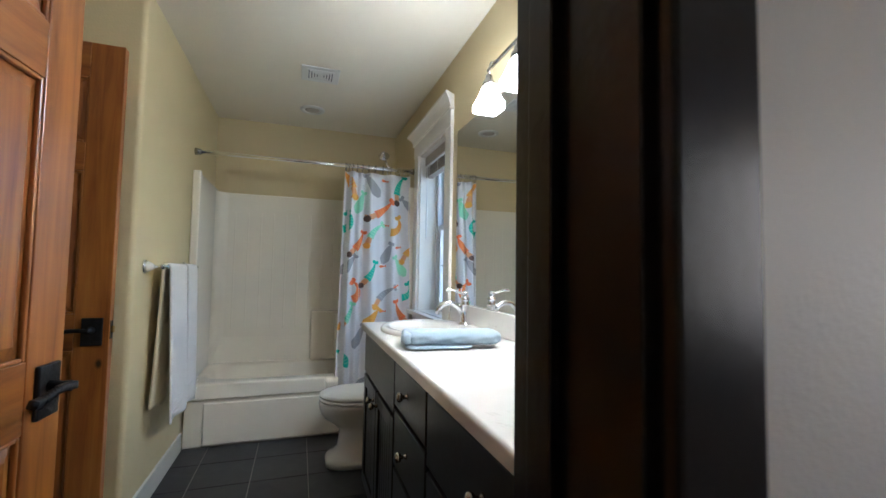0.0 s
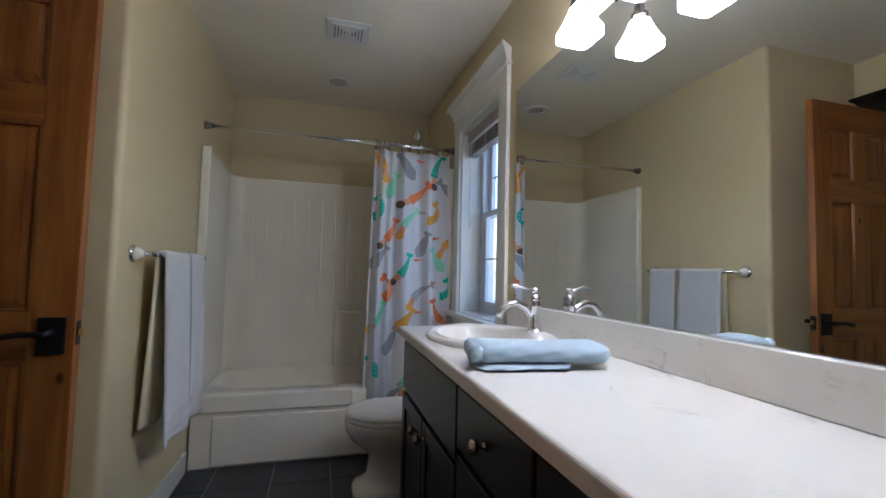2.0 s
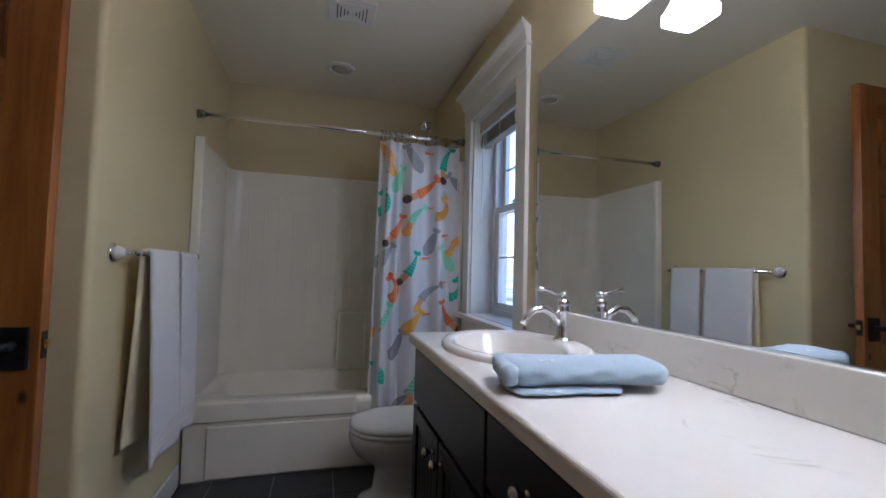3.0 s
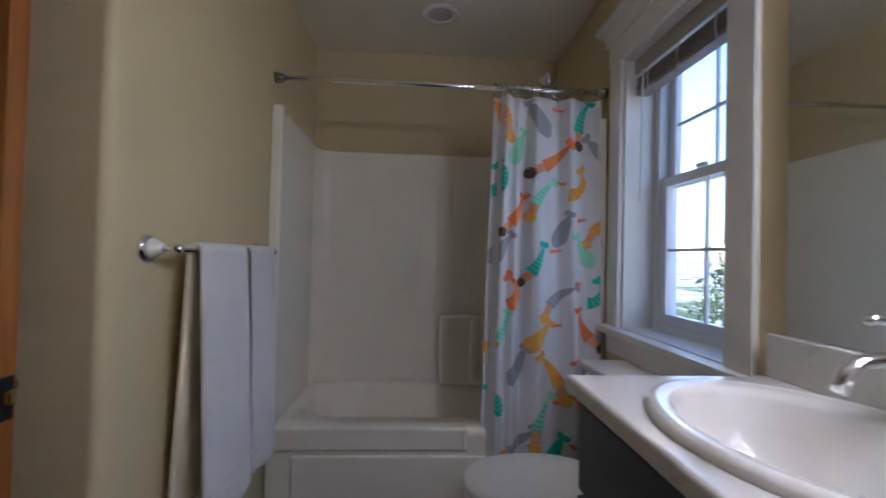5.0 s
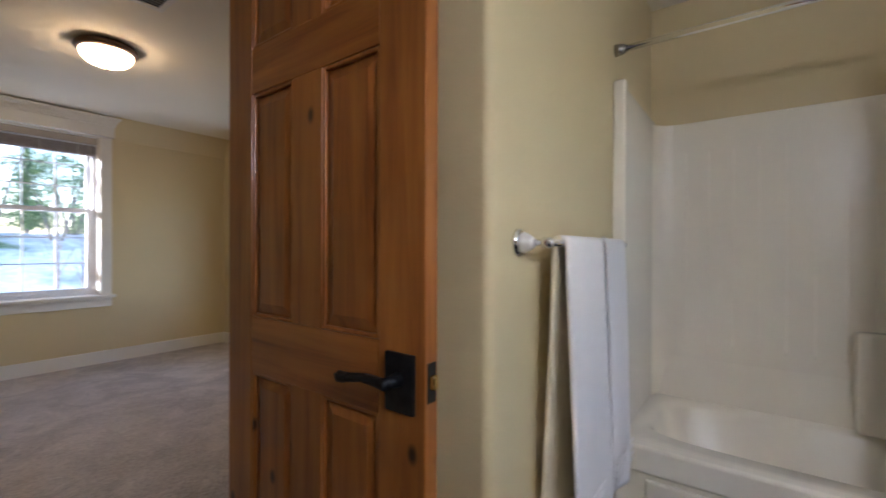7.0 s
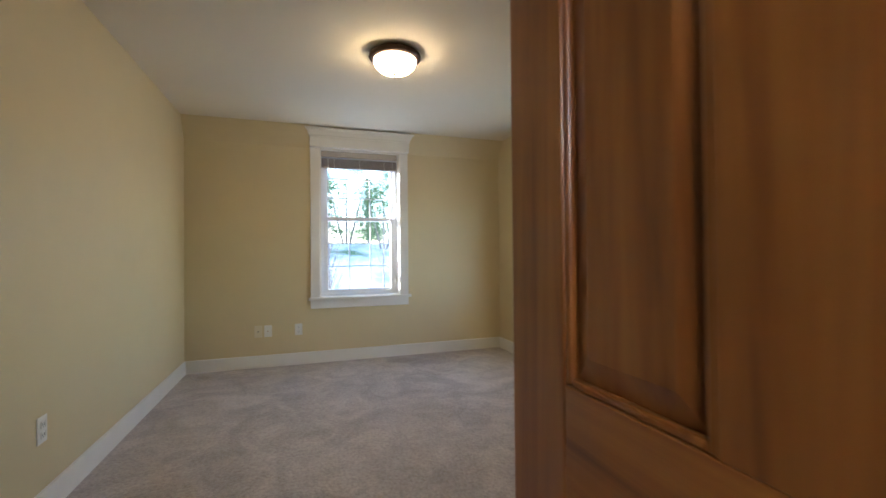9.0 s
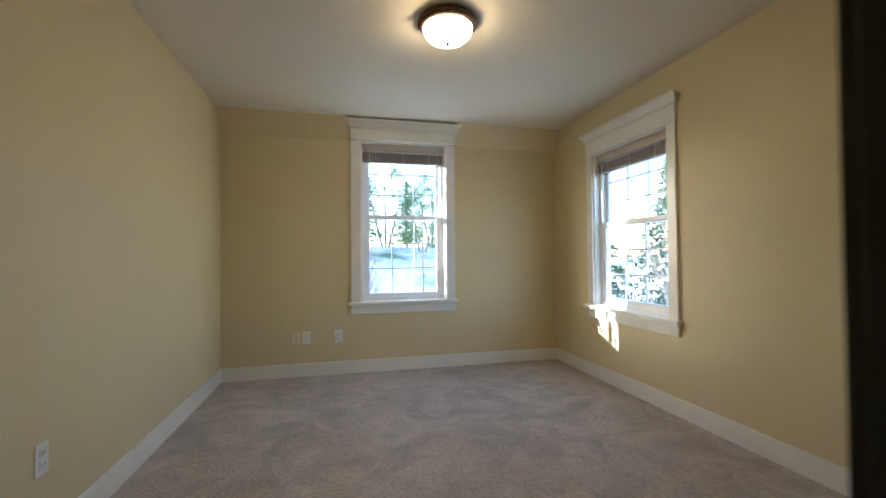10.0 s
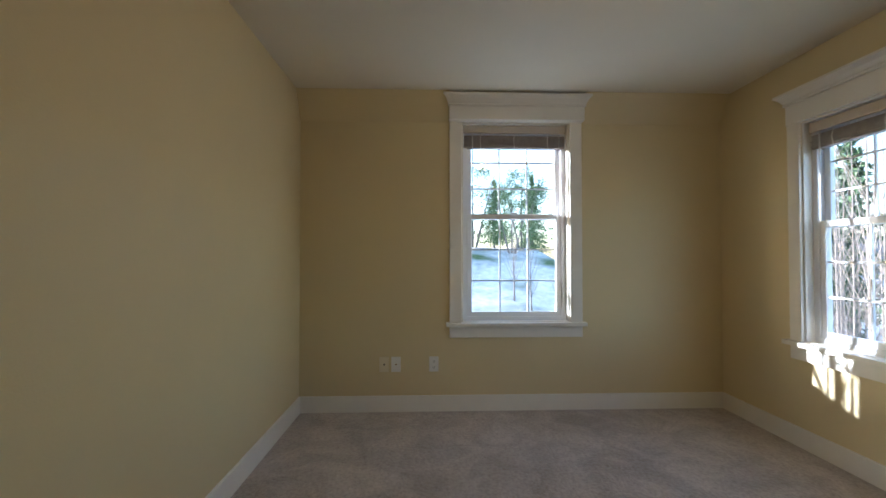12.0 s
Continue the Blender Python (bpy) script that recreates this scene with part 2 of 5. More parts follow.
# outdoors
GRASS, nt, b = make("winter_ground", 0.95)
v = world_coords(nt)
g1 = ramp(nt, noise_tex(nt, v, 0.16, 4), [(0.50, (0.72, 0.69, 0.65)), (0.60, (0.10, 0.15, 0.045))])
nt.links.new(mix(nt, 0.6, g1, ramp(nt, noise_tex(nt, v, 3.5, 5), [(0.3, (0.6, 0.6, 0.6)), (0.7, (1.2, 1.2, 1.2))]), "MULTIPLY"), b.inputs["Base Color"])
bump(nt, b, noise_tex(nt, v, 30, 3), 0.5, 0.05)
BARK = plain("grey_bark", (0.21, 0.175, 0.15), 0.9, amount=0.3, scale=8, fine=0.5, fine_scale=40)
NEEDLE = plain("fir_needles", (0.06, 0.105, 0.04), 0.7, amount=0.45, scale=3)
LEAF = plain("bush_leaves", (0.10, 0.15, 0.045), 0.6, amount=0.45, scale=3)
SIDING = plain("pale_siding", (0.40, 0.42, 0.45), 0.7, amount=0.05)
ROOF = plain("grey_shingle", (0.16, 0.16, 0.17), 0.9, amount=0.2)


# ---- mesh helpers ----
def box(bm, x0, x1, y0, y1, z0, z1):
    g = bmesh.ops.create_cube(bm, size=1)
    for vert in g["verts"]:
        vert.co = Vector((x0 + (vert.co.x + 0.5) * (x1 - x0), y0 + (vert.co.y + 0.5) * (y1 - y0), z0 + (vert.co.z + 0.5) * (z1 - z0)))
    return g["verts"]


def bevel(bm, w=0.003, seg=2):
    bmesh.ops.bevel(bm, geom=[e for e in bm.edges if len(e.link_faces) == 2 and e.calc_face_angle(0) > 0.5], offset=w, segments=seg, profile=0.5, affect="EDGES")
    return bm


def boxes(*dims, w=0.0, seg=2):
    bm = bmesh.new()
    for d in dims:
        box(bm, *d)
    if w:
        bevel(bm, w, seg)
    return bm


def tube(path, r, seg=12, cap=True):
    """A round tube along points; r is one radius or one for each point."""
    bm = bmesh.new()
    pts = [Vector(p) for p in path]
    rs = r if isinstance(r, (list, tuple)) else [r] * len(pts)
    rings = []
    up = None
    for i, p in enumerate(pts):
        d = (pts[min(i + 1, len(pts) - 1)] - pts[max(i - 1, 0)]).normalized()
        if up is None:
            up = d.orthogonal().normalized()
        side = d.cross(up).normalized()
        up = side.cross(d).normalized()
        rings.append([bm.verts.new(p + rs[i] * (math.cos(2 * math.pi * k / seg) * up + math.sin(2 * math.pi * k / seg) * side)) for k in range(seg)])
    for a, c in zip(rings, rings[1:]):
        for k in range(seg):
            bm.faces.new((a[k], a[(k + 1) % seg], c[(k + 1) % seg], c[k]))
    if cap:
        bm.faces.new(rings[0][::-1])
        bm.faces.new(rings[-1])
    bmesh.ops.recalc_face_normals(bm, faces=bm.faces)
    return bm


def lathe(profile, seg=32, squash=(1, 1), power=2.0):
    """Turns (radius, height) about z; power above 2 squares the plan."""
    bm = bmesh.new()
    rings = []
    for r, z in profile:
        ring = []
        for k in range(seg):
            a = 2 * math.pi * k / seg
            c, s = math.cos(a), math.sin(a)
            n = (abs(c) ** power + abs(s) ** power) ** (-1 / power)
            ring.append(bm.verts.new((r * c * n * squash[0], r * s * n * squash[1], z)))
        rings.append(ring)
    for a, c in zip(rings, rings[1:]):
        for k in range(seg):
            bm.faces.new((a[k], a[(k + 1) % seg], c[(k + 1) % seg], c[k]))
    for ring, flip in ((rings[0], True), (rings[-1], False)):
        if (ring[0].co.xy - ring[seg // 2].co.xy).length > 1e-4:
            bm.faces.new(ring[::-1] if flip else ring)
    bmesh.ops.remove_doubles(bm, verts=bm.verts, dist=1e-5)
    bmesh.ops.recalc_face_normals(bm, faces=bm.faces)
    return bm


def sheet(fn, nu, nv, thick=0.0):
    """A surface fn(u, v) over the unit square, made thick along its normals."""
    bm = bmesh.new()
    g = [[bm.verts.new(fn(i / nu, j / nv)) for j in range(nv + 1)] for i in range(nu + 1)]
    for i in range(nu):
        for j in range(nv):
            bm.faces.new((g[i][j], g[i + 1][j], g[i + 1][j + 1], g[i][j + 1]))
    bmesh.ops.recalc_face_normals(bm, faces=bm.faces)
    if thick:
        bmesh.ops.solidify(bm, geom=bm.faces[:], thickness=thick)
    return bm


def moved(bm, m):
    bm.transform(m)
    return bm


def part(name, bm, material, parent=None, label="", smooth=False):
    me = bpy.data.meshes.new(name)
    bm.normal_update()
    bm.to_mesh(me)
    bm.free()
    me.materials.append(material)
    for p in me.polygons:
        p.use_smooth = smooth
    ob = new(name, me)
    if parent is not None:
        ob.parent = parent
    if label:
        tagged(ob, label)
    return ob


def thing(name, label, category, at=None, group=""):
    ob = new(name)
    ob.empty_display_size = 0.1
    if at is not None:
        ob.matrix_basis = at
    return tagged(ob, label, category, group)


def setting(name, bm, material, label="", category="", smooth=False):
    return tagged(part(name, bm, material, None, label, smooth), category=category or name.split("_")[0], kind="structure")


# ---- plan ----
EAST, WEST, TUB_Y, RETURN_Y, SOUTH = 1.52, -0.70, -0.76, -1.72, -3.50
BED_W, BED_E, BED_N, BED_S = -4.74, -0.82, 0.03, -3.27
TOP = 2.44


def wall_x(x0, x1, y0, y1, z0, z1, holes):
    """A wall that runs along y, with holes (y0, y1, z0, z1) in order."""
    d, y = [], y0
    for a, c, lo, hi in holes:
        d.append((x0, x1, y, a, z0, z1))
        if lo > z0:
            d.append((x0, x1, a, c, z0, lo))
        d.append((x0, x1, a, c, hi, z1))
        y = c
    d.append((x0, x1, y, y1, z0, z1))
    return boxes(*d)


def wall_y(y0, y1, x0, x1, z0, z1, holes):
    bm = wall_x(-y1, -y0, x0, x1, z0, z1, holes)
    return moved(bm, Matrix(((0, 1, 0, 0), (-1, 0, 0, 0), (0, 0, 1, 0), (0, 0, 0, 1))))


# openings: sides, sill, head
BATH_WIN = (-1.53, -0.91, 0.885, 2.03)
W1 = (-2.03, -1.185, 0.68, 2.235)
W2 = (-4.01, -3.10, 0.66, 2.02)
DOOR2 = (-2.60, -1.835, 0.0, 2.06)
DOOR1 = (0.146, 0.930, 0.0, 2.06)

# bathroom shell
setting("wall_bath_east", wall_x(EAST, EAST + 0.21, SOUTH, 0.0, -0.1, TOP, [BATH_WIN]), WALL, "tan painted bathroom wall")
setting("wall_bath_north", boxes((-0.12, EAST + 0.16, 0.0, 0.12, -0.1, TOP)), WALL, "tan painted wall above the tub")
bm = bmesh.new()
vs = box(bm, -0.12, 0.0, RETURN_Y, 0.0, -0.1, TOP)
bmesh.ops.bevel(bm, geom=[e for e in bm.edges if all(abs(q.co.x) < 1e-6 and abs(q.co.y - RETURN_Y) < 1e-6 for q in e.verts)], offset=0.022, segments=6, profile=0.5, affect="EDGES")
setting("wall_towel", bm, WALL, "tan painted wall with a rounded corner", smooth=False)
setting("wall_return", boxes((WEST, -0.12, RETURN_Y, RETURN_Y + 0.12, -0.1, TOP)), WALL, "tan painted return wall")
setting("wall_shared", wall_x(BED_E, WEST, BED_S - 0.3, BED_N, -0.1, TOP, [DOOR2]), WALL, "tan painted wall between bathroom and bedroom")
setting("wall_bath_south", wall_y(SOUTH - 0.18, SOUTH, WEST, 2.6, -0.1, TOP, [DOOR1]), HALL, "painted wall with the hall doorway")
setting("floor_bath", boxes((WEST, EAST, SOUTH - 0.1, 0.0, -0.1, -0.003)), GROUT, "grey grout bed of the tile floor", "floor")
setting("ceiling_bath", boxes((BED_E + 0.06, EAST + 0.16, SOUTH - 0.09, 0.12, TOP, TOP + 0.1)), CEIL, "cream textured ceiling", "ceiling")

# hall
setting("floor_hall", boxes((-1.2, 2.6, -5.4, SOUTH - 0.1, -0.1, 0.0)), CARPET, "beige carpet in the hall", "floor")
setting("ceiling_hall", boxes((-1.3, 2.7, -5.5, SOUTH - 0.09, TOP, TOP + 0.1)), CEIL, "cream hall ceiling", "ceiling")
setting("wall_hall_south", wall_y(-5.5, -5.4, -1.3, 2.7, -0.1, TOP, [(1.75, 2.35, 1.1, 1.9)]), HALL, "painted hall wall")
setting("wall_hall_east", boxes((2.6, 2.7, -5.4, SOUTH, -0.1, TOP)), HALL, "painted hall wall")
setting("wall_hall_west", boxes((-1.3, -1.2, -5.4, SOUTH - 0.08, -0.1, TOP)), HALL, "painted hall wall")

# bedroom shell
setting("floor_bedroom", boxes((BED_W, BED_E + 0.11, BED_S, BED_N, -0.1, 0.004)), CARPET, "beige cut-pile carpet", "floor")
setting("ceiling_bedroom", boxes((BED_W - 0.16, BED_E + 0.06, BED_S - 0.12, BED_N + 0.16, TOP, TOP + 0.1)), CEIL, "cream textured ceiling", "ceiling")
setting("wall_bed_west", wall_x(BED_W - 0.16, BED_W, BED_S - 0.12, BED_N + 0.16, -0.1, TOP, [W1]), WALL, "tan painted bedroom wall")
setting("wall_bed_north", wall_y(BED_N, BED_N + 0.16, BED_W, BED_E + 0.12, -0.1, TOP, [W2]), WALL, "tan painted bedroom wall")
setting("wall_bed_south", boxes((BED_W, BED_E, BED_S - 0.12, BED_S, -0.1, TOP)), WALL, "tan painted bedroom wall")


def slope(y0, y1):
    bm = bmesh.new()
    tri = [(BED_W, 2.23), (BED_W + 0.12, TOP), (BED_W, TOP)]
    a = [bm.verts.new((x, y0, z)) for x, z in tri]
    c = [bm.verts.new((x, y1, z)) for x, z in tri]
    for k in range(3):
        bm.faces.new((a[k], a[(k + 1) % 3], c[(k + 1) % 3], c[k]))
    bm.faces.new(a[::-1])
    bm.faces.new(c)
    bmesh.ops.recalc_face_normals(bm, faces=bm.faces)
    return bm


setting("wall_slope_1", slope(BED_S, -2.13), WALL, "sloped strip of tan wall under the ceiling")
setting("wall_slope_2", slope(-1.085, BED_N), WALL, "sloped strip of tan wall under the ceiling")


def base_run(name, x0, x1, y0, y1, h):
    setting(name, boxes((x0, x1, y0, y1, 0, h), w=0.004), TRIM, "white painted baseboard", "baseboard")


base_run("baseboard_1", BED_W, BED_W + 0.016, BED_S, BED_N, 0.125)
base_run("baseboard_2", BED_W + 0.016, BED_E, BED_S, BED_S + 0.016, 0.125)
base_run("baseboard_3", BED_W + 0.016, BED_E, BED_N - 0.016, BED_N, 0.125)
base_run("baseboard_4", BED_E - 0.016, BED_E, BED_S + 0.016, DOOR2[0] - 0.09, 0.125)
base_run("baseboard_5", BED_E - 0.016, BED_E, DOOR2[1] + 0.09, BED_N - 0.016, 0.125)
base_run("baseboard_6", 0.0, 0.014, RETURN_Y - 0.014, TUB_Y - 0.02, 0.115)
base_run("baseboard_7", WEST + 0.02, 0.0, RETURN_Y - 0.014, RETURN_Y, 0.115)
base_run("baseboard_8", WEST, WEST + 0.014, SOUTH, DOOR2[0] - 0.09, 0.115)


# ---- windows; local frame: x along the wall, y out of the room, z up ----
def window(name, m, w, z0, z1, cols, rows, depth, frieze, cornice, case, label, out=0.0):
    """A double-hung window with casing, stool, apron and cornice."""
    ob = tagged(new(name), label, "window", kind="structure")
    ob.matrix_basis = m
    h = w / 2
    part("casing", boxes((-h - case, -h, -0.02, 0, z0, z1), w=0.003), TRIM, ob)
    part("casing", boxes((h, h + case, -0.02, 0, z0, z1), w=0.003), TRIM, ob)
    part("frieze", boxes((-h - case - 0.004, h + case + 0.004, -0.024 - out, 0, z1, z1 + frieze), w=0.003), TRIM, ob)
    part("fillet", boxes((-h - case - 0.014, h + case + 0.014, -0.036 - out, 0, z1 + frieze - 0.006, z1 + frieze + 0.008), w=0.004, seg=3), TRIM, ob)
    # stepped and flared crown
    prof = [(0.0, 0.0085), (0.026, 0.0085), (0.030, 0.014), (0.034, 0.25 * cornice), (0.046, 0.55 * cornice), (0.066, 0.78 * cornice), (0.070, 0.80 * cornice), (0.070, cornice), (0.0, cornice)]
    bm = bmesh.new()
    rings = []
    for s in (-1, 1):
        rings.append([bm.verts.new((s * (h + case + max(0.0, 0.9 * d - 0.012)), -d - (out if d > 0 else 0.0), z1 + frieze + z)) for d, z in prof])
    n = len(prof)
    for k in range(n):
        bm.faces.new((rings[0][k], rings[0][(k + 1) % n], rings[1][(k + 1) % n], rings[1][k]))
    bm.faces.new(rings[0])
    bm.faces.new(rings[1][::-1])
    bmesh.ops.recalc_face_normals(bm, faces=bm.faces)
    part("cornice", bm, TRIM, ob)
    part("stool", boxes((-h - case - 0.025, h + case + 0.025, -0.055, 0, z0 - 0.028, z0), (-h + 0.001, h - 0.001, -0.002, depth - 0.03, z0 - 0.02, z0 + 0.004), w=0.003), TRIM, ob, "white painted window stool")
    part("apron", boxes((-h - case, h + case, -0.018, 0, z0 - 0.115, z0 - 0.028), w=0.003), TRIM, ob)
    # reveal
    part("reveal", boxes((-h, -h + 0.012, 0, depth, z0, z1), w=0.001), TRIM, ob)
    part("reveal", boxes((h - 0.012, h, 0, depth, z0, z1), w=0.001), TRIM, ob)
    part("reveal", boxes((-h + 0.012, h - 0.012, 0, depth, z1 - 0.012, z1), w=0.001), TRIM, ob)
    i = h - 0.012
    d0, d1 = depth - 0.06, depth + 0.02
    f = 0.035
    part("window_frame", boxes((-i, -i + f, d0, d1, z0, z1 - 0.012), (i - f, i, d0, d1, z0, z1 - 0.012), (-i + f, i - f, d0, d1, z0, z0 + f), (-i + f, i - f, d0, d1, z1 - 0.012 - f, z1 - 0.012)), VINYL, ob)
    mid = z0 + 0.53 * (z1 - z0)
    j = i - f
    for k, (lo, hi, dy) in enumerate(((z0 + f, mid + 0.02, d0 + 0.008), (mid - 0.02, z1 - 0.012 - f, d0 + 0.042))):
        s = 0.038
        sash = part("sash", boxes((-j, -j + s, dy, dy + 0.03, lo, hi), (j - s, j, dy, dy + 0.03, lo, hi), (-j + s, j - s, dy, dy + 0.03, lo, lo + s), (-j + s, j - s, dy, dy + 0.03, hi - s, hi), w=0.002, seg=1), VINYL, ob)
        a, c = -j + s, j - s
        for q in range(1, cols):
            x = a + (c - a) * q / cols
            part("muntin", boxes((x - 0.0055, x + 0.0055, dy + 0.009, dy + 0.021, lo + s, hi - s)), VINYL, sash)
        for q in range(1, rows):
            z = lo + s + (hi - lo - 2 * s) * q / rows
            part("muntin", boxes((a, c, dy + 0.0095, dy + 0.0205, z - 0.0055, z + 0.0055)), VINYL, sash)
        pane = part("pane", boxes((a, c, dy + 0.0145, dy + 0.0155, lo + s, hi - s)), GLASS, sash)
        pane.visible_shadow = False
        if k == 0:
            part("sash_lock", boxes((-0.025, 0.025, dy - 0.016, dy, hi - 0.002, hi + 0.012), w=0.003), VINYL, sash)
    return ob


def blind(m, w, z1, y, slats, label, cord):
    """A raised wooden blind: valance, stacked slats, ladder tapes, wand."""
    ob = thing("window_blind", label, "blind", m, "raised wooden blinds")
    h = w / 2 - 0.018
    part("valance", boxes((-h, h, y - 0.012, y, z1 - 0.075, z1 - 0.014), w=0.002), VALANCE, ob)
    part("headrail", boxes((-h, h, y + 0.003, y + 0.045, z1 - 0.055, z1 - 0.014)), VINYL, ob)
    rnd = random.Random(5)
    z = z1 - 0.092
    for k in range(slats):
        o = rnd.uniform(-0.003, 0.003)
        part("slat", boxes((-h + 0.004 + o, h - 0.004 + o, y - 0.004 + o, y + 0.046 + o, z - 0.003, z)), SLATM, ob)
        z -= 0.0058
    part("bottom_rail", boxes((-h + 0.004, h - 0.004, y - 0.004, y + 0.046, z - 0.016, z), w=0.002), SLATM, ob)
    for x in (-0.66 * h, 0.0, 0.66 * h):
        part("ladder_tape", tube([(x, y - 0.006, z1 - 0.075), (x - 0.006, y - 0.010, (z + z1) / 2 - 0.05), (x, y - 0.008, z - 0.016)], 0.0025, 6), CORDM, ob)
    part("wand", tube([(cord * (h - 0.07), y - 0.014, z1 - 0.08), (cord * (h - 0.074), y - 0.018, z1 - 0.62)], 0.004, 8), CORDM, ob, "white plastic tilt wand")
    part("lift_cord", tube([(-cord * (h - 0.05), y - 0.012, z1 - 0.08), (-cord * (h - 0.05), y - 0.014, z1 - 0.8)], 0.0015, 6), CORDM, ob)
    return ob


def at_wall(cx, cy, rz):
    return pose(cx, cy, 0, 0, 0, rz)


win_e = at_wall(EAST, (BATH_WIN[0] + BATH_WIN[1]) / 2, -90)
window("window_1", win_e, BATH_WIN[1] - BATH_WIN[0], BATH_WIN[2], BATH_WIN[3], 2, 2, 0.190, 0.10, 0.085, 0.10, "white double-hung window with painted casing in the bathroom")
blind(win_e, BATH_WIN[1] - BATH_WIN[0], BATH_WIN[3], 0.045, 10, "raised taupe wooden blind in the bathroom window", -1)
win_w = at_wall(BED_W, (W1[0] + W1[1]) / 2, 90)
window("window_2", win_w, W1[1] - W1[0], W1[2], W1[3], 3, 3, 0.115, 0.11, 0.08, 0.095, "tall white double-hung window whose cornice meets the ceiling", 0.055)
blind(win_w, W1[1] - W1[0], W1[3], 0.045, 14, "raised grey wooden blind in the bedroom window", -1)
win_n = at_wall((W2[0] + W2[1]) / 2, BED_N, 0)
window("window_3", win_n, W2[1] - W2[0], W2[2], W2[3], 3, 3, 0.115, 0.13, 0.07, 0.085, "white double-hung window with sunlit stool")
blind(win_n, W2[1] - W2[0], W2[3], 0.045, 12, "raised grey wooden blind with a clear wand", -1)


# ---- doorways and doors ----
def doorway(name, m, w, h, t, label, hooks=(1, 1)):
    """Dark jambs, stops and casings; local x across the opening, y through the wall."""
    ob = tagged(new(name), label, "door frame", kind="structure")
    ob.matrix_basis = m
    part("jamb", boxes((0, 0.016, 0, t, 0, h), w=0.002), DARK, ob)
    part("jamb", boxes((w - 0.016, w, 0, t, 0, h), w=0.002), DARK, ob)
    part("head_jamb", boxes((0.016, w - 0.016, 0, t, h - 0.016, h), w=0.002), DARK, ob)
    part("stop", boxes((0.016, 0.027, 0.045, 0.085, 0, h - 0.016), w=0.002), DARK, ob)
    part("stop", boxes((w - 0.027, w - 0.016, 0.045, 0.085, 0, h - 0.016), w=0.002), DARK, ob)
    for side, on in zip((0, 1), hooks):
        if not on:
            continue
        a, c = (-0.02, 0.0) if side == 0 else (t, t + 0.02)
        q = -1 if side == 0 else 1
        part("casing", boxes((-0.075, 0.006, a, c, 0, h - 0.006), w=0.004), DARK, ob)
        part("casing", boxes((w - 0.006, w + 0.075, a, c, 0, h - 0.006), w=0.004), DARK, ob)
        part("head_casing", boxes((-0.08, w + 0.08, min(a, c) - 0.002, max(a, c) + 0.002, h - 0.006, h + 0.10), w=0.003), DARK, ob)
        bm = bmesh.new()
        prof = [(0.0, 0.0), (0.022, 0.0), (0.028, 0.01), (0.04, 0.03), (0.055, 0.042), (0.055, 0.055), (0.0, 0.055)]
        y0 = 0.0 if side == 0 else t
        rings = [[bm.verts.new((xx + sg * max(0, d - 0.02), y0 + q * d, h + 0.10 + z)) for d, z in prof] for xx, sg in ((-0.08, -1), (w + 0.08, 1))]
        n = len(prof)
        for k in range(n):
            bm.faces.new((rings[0][k], rings[0][(k + 1) % n], rings[1][(k + 1) % n], rings[1][k]))
        bm.faces.new(rings[0])
        bm.faces.new(rings[1][::-1])
        bmesh.ops.recalc_face_normals(bm, faces=bm.faces)
        part("crown", bm, DARK, ob)
    return ob


doorway("door_frame_1", pose(WEST, DOOR2[0], 0, 0, 0, 90), DOOR2[1] - DOOR2[0], 2.06, WEST - BED_E, "espresso-stained doorway casing to the bedroom")
doorway("door_frame_2", pose(DOOR1[1], SOUTH, 0, 0, 0, 180), DOOR1[1] - DOOR1[0], 2.06, 0.18, "espresso-stained doorway casing to the hall")


def lever(ob, x, front):
    """A square black iron rose with a twisted lever; local y towards the viewer is minus on the front."""
    s = -1 if front else 1
    y = 0.0 if front else 0.036
    h = part("door_handle", moved(boxes((x - 0.034, x + 0.034, -0.005, 0.005, 0.862, 0.968), w=0.003), Matrix.Translation((0, y + s * 0.004, 0))), IRON, ob, "hammered black iron lever handle")
    part("spindle", tube([(x, y + s * 0.006, 0.922), (x, y + s * 0.03, 0.922), (x, y + s * 0.046, 0.922)], [0.014, 0.010, 0.011], 12), IRON, h, smooth=True)
    bm = bmesh.new()
    rings = []
    n = 26
    for k in range(n + 1):
        u = k / n
        px = x + 0.008 - 0.125 * u
        pz = 0.922 + 0.006 * math.sin(u * 5.2) * (0.3 + 0.7 * u)
        tw = 2.6 * math.pi * max(0.0, min(1.0, (u - 0.42) / 0.38))
        r = 0.0085 - 0.0012 * math.sin(math.pi * u)
        ring = []
        for q in range(8):
            a = math.pi / 4 * q
            rad = r * (1.25 if q % 2 else 0.95)
            ring.append(bm.verts.new((px, y + s * 0.046 + rad * math.cos(a + tw), pz + rad * math.sin(a + tw))))
        rings.append(ring)
    for a, c in zip(rings, rings[1:]):
        for q in range(8):
            bm.faces.new((a[q], a[(q + 1) % 8], c[(q + 1) % 8], c[q]))
    bm.faces.new(rings[0])
    bm.faces.new(rings[-1][::-1])
    bmesh.ops.recalc_face_normals(bm, faces=bm.faces)
    part("lever", bm, IRON, h, smooth=True)


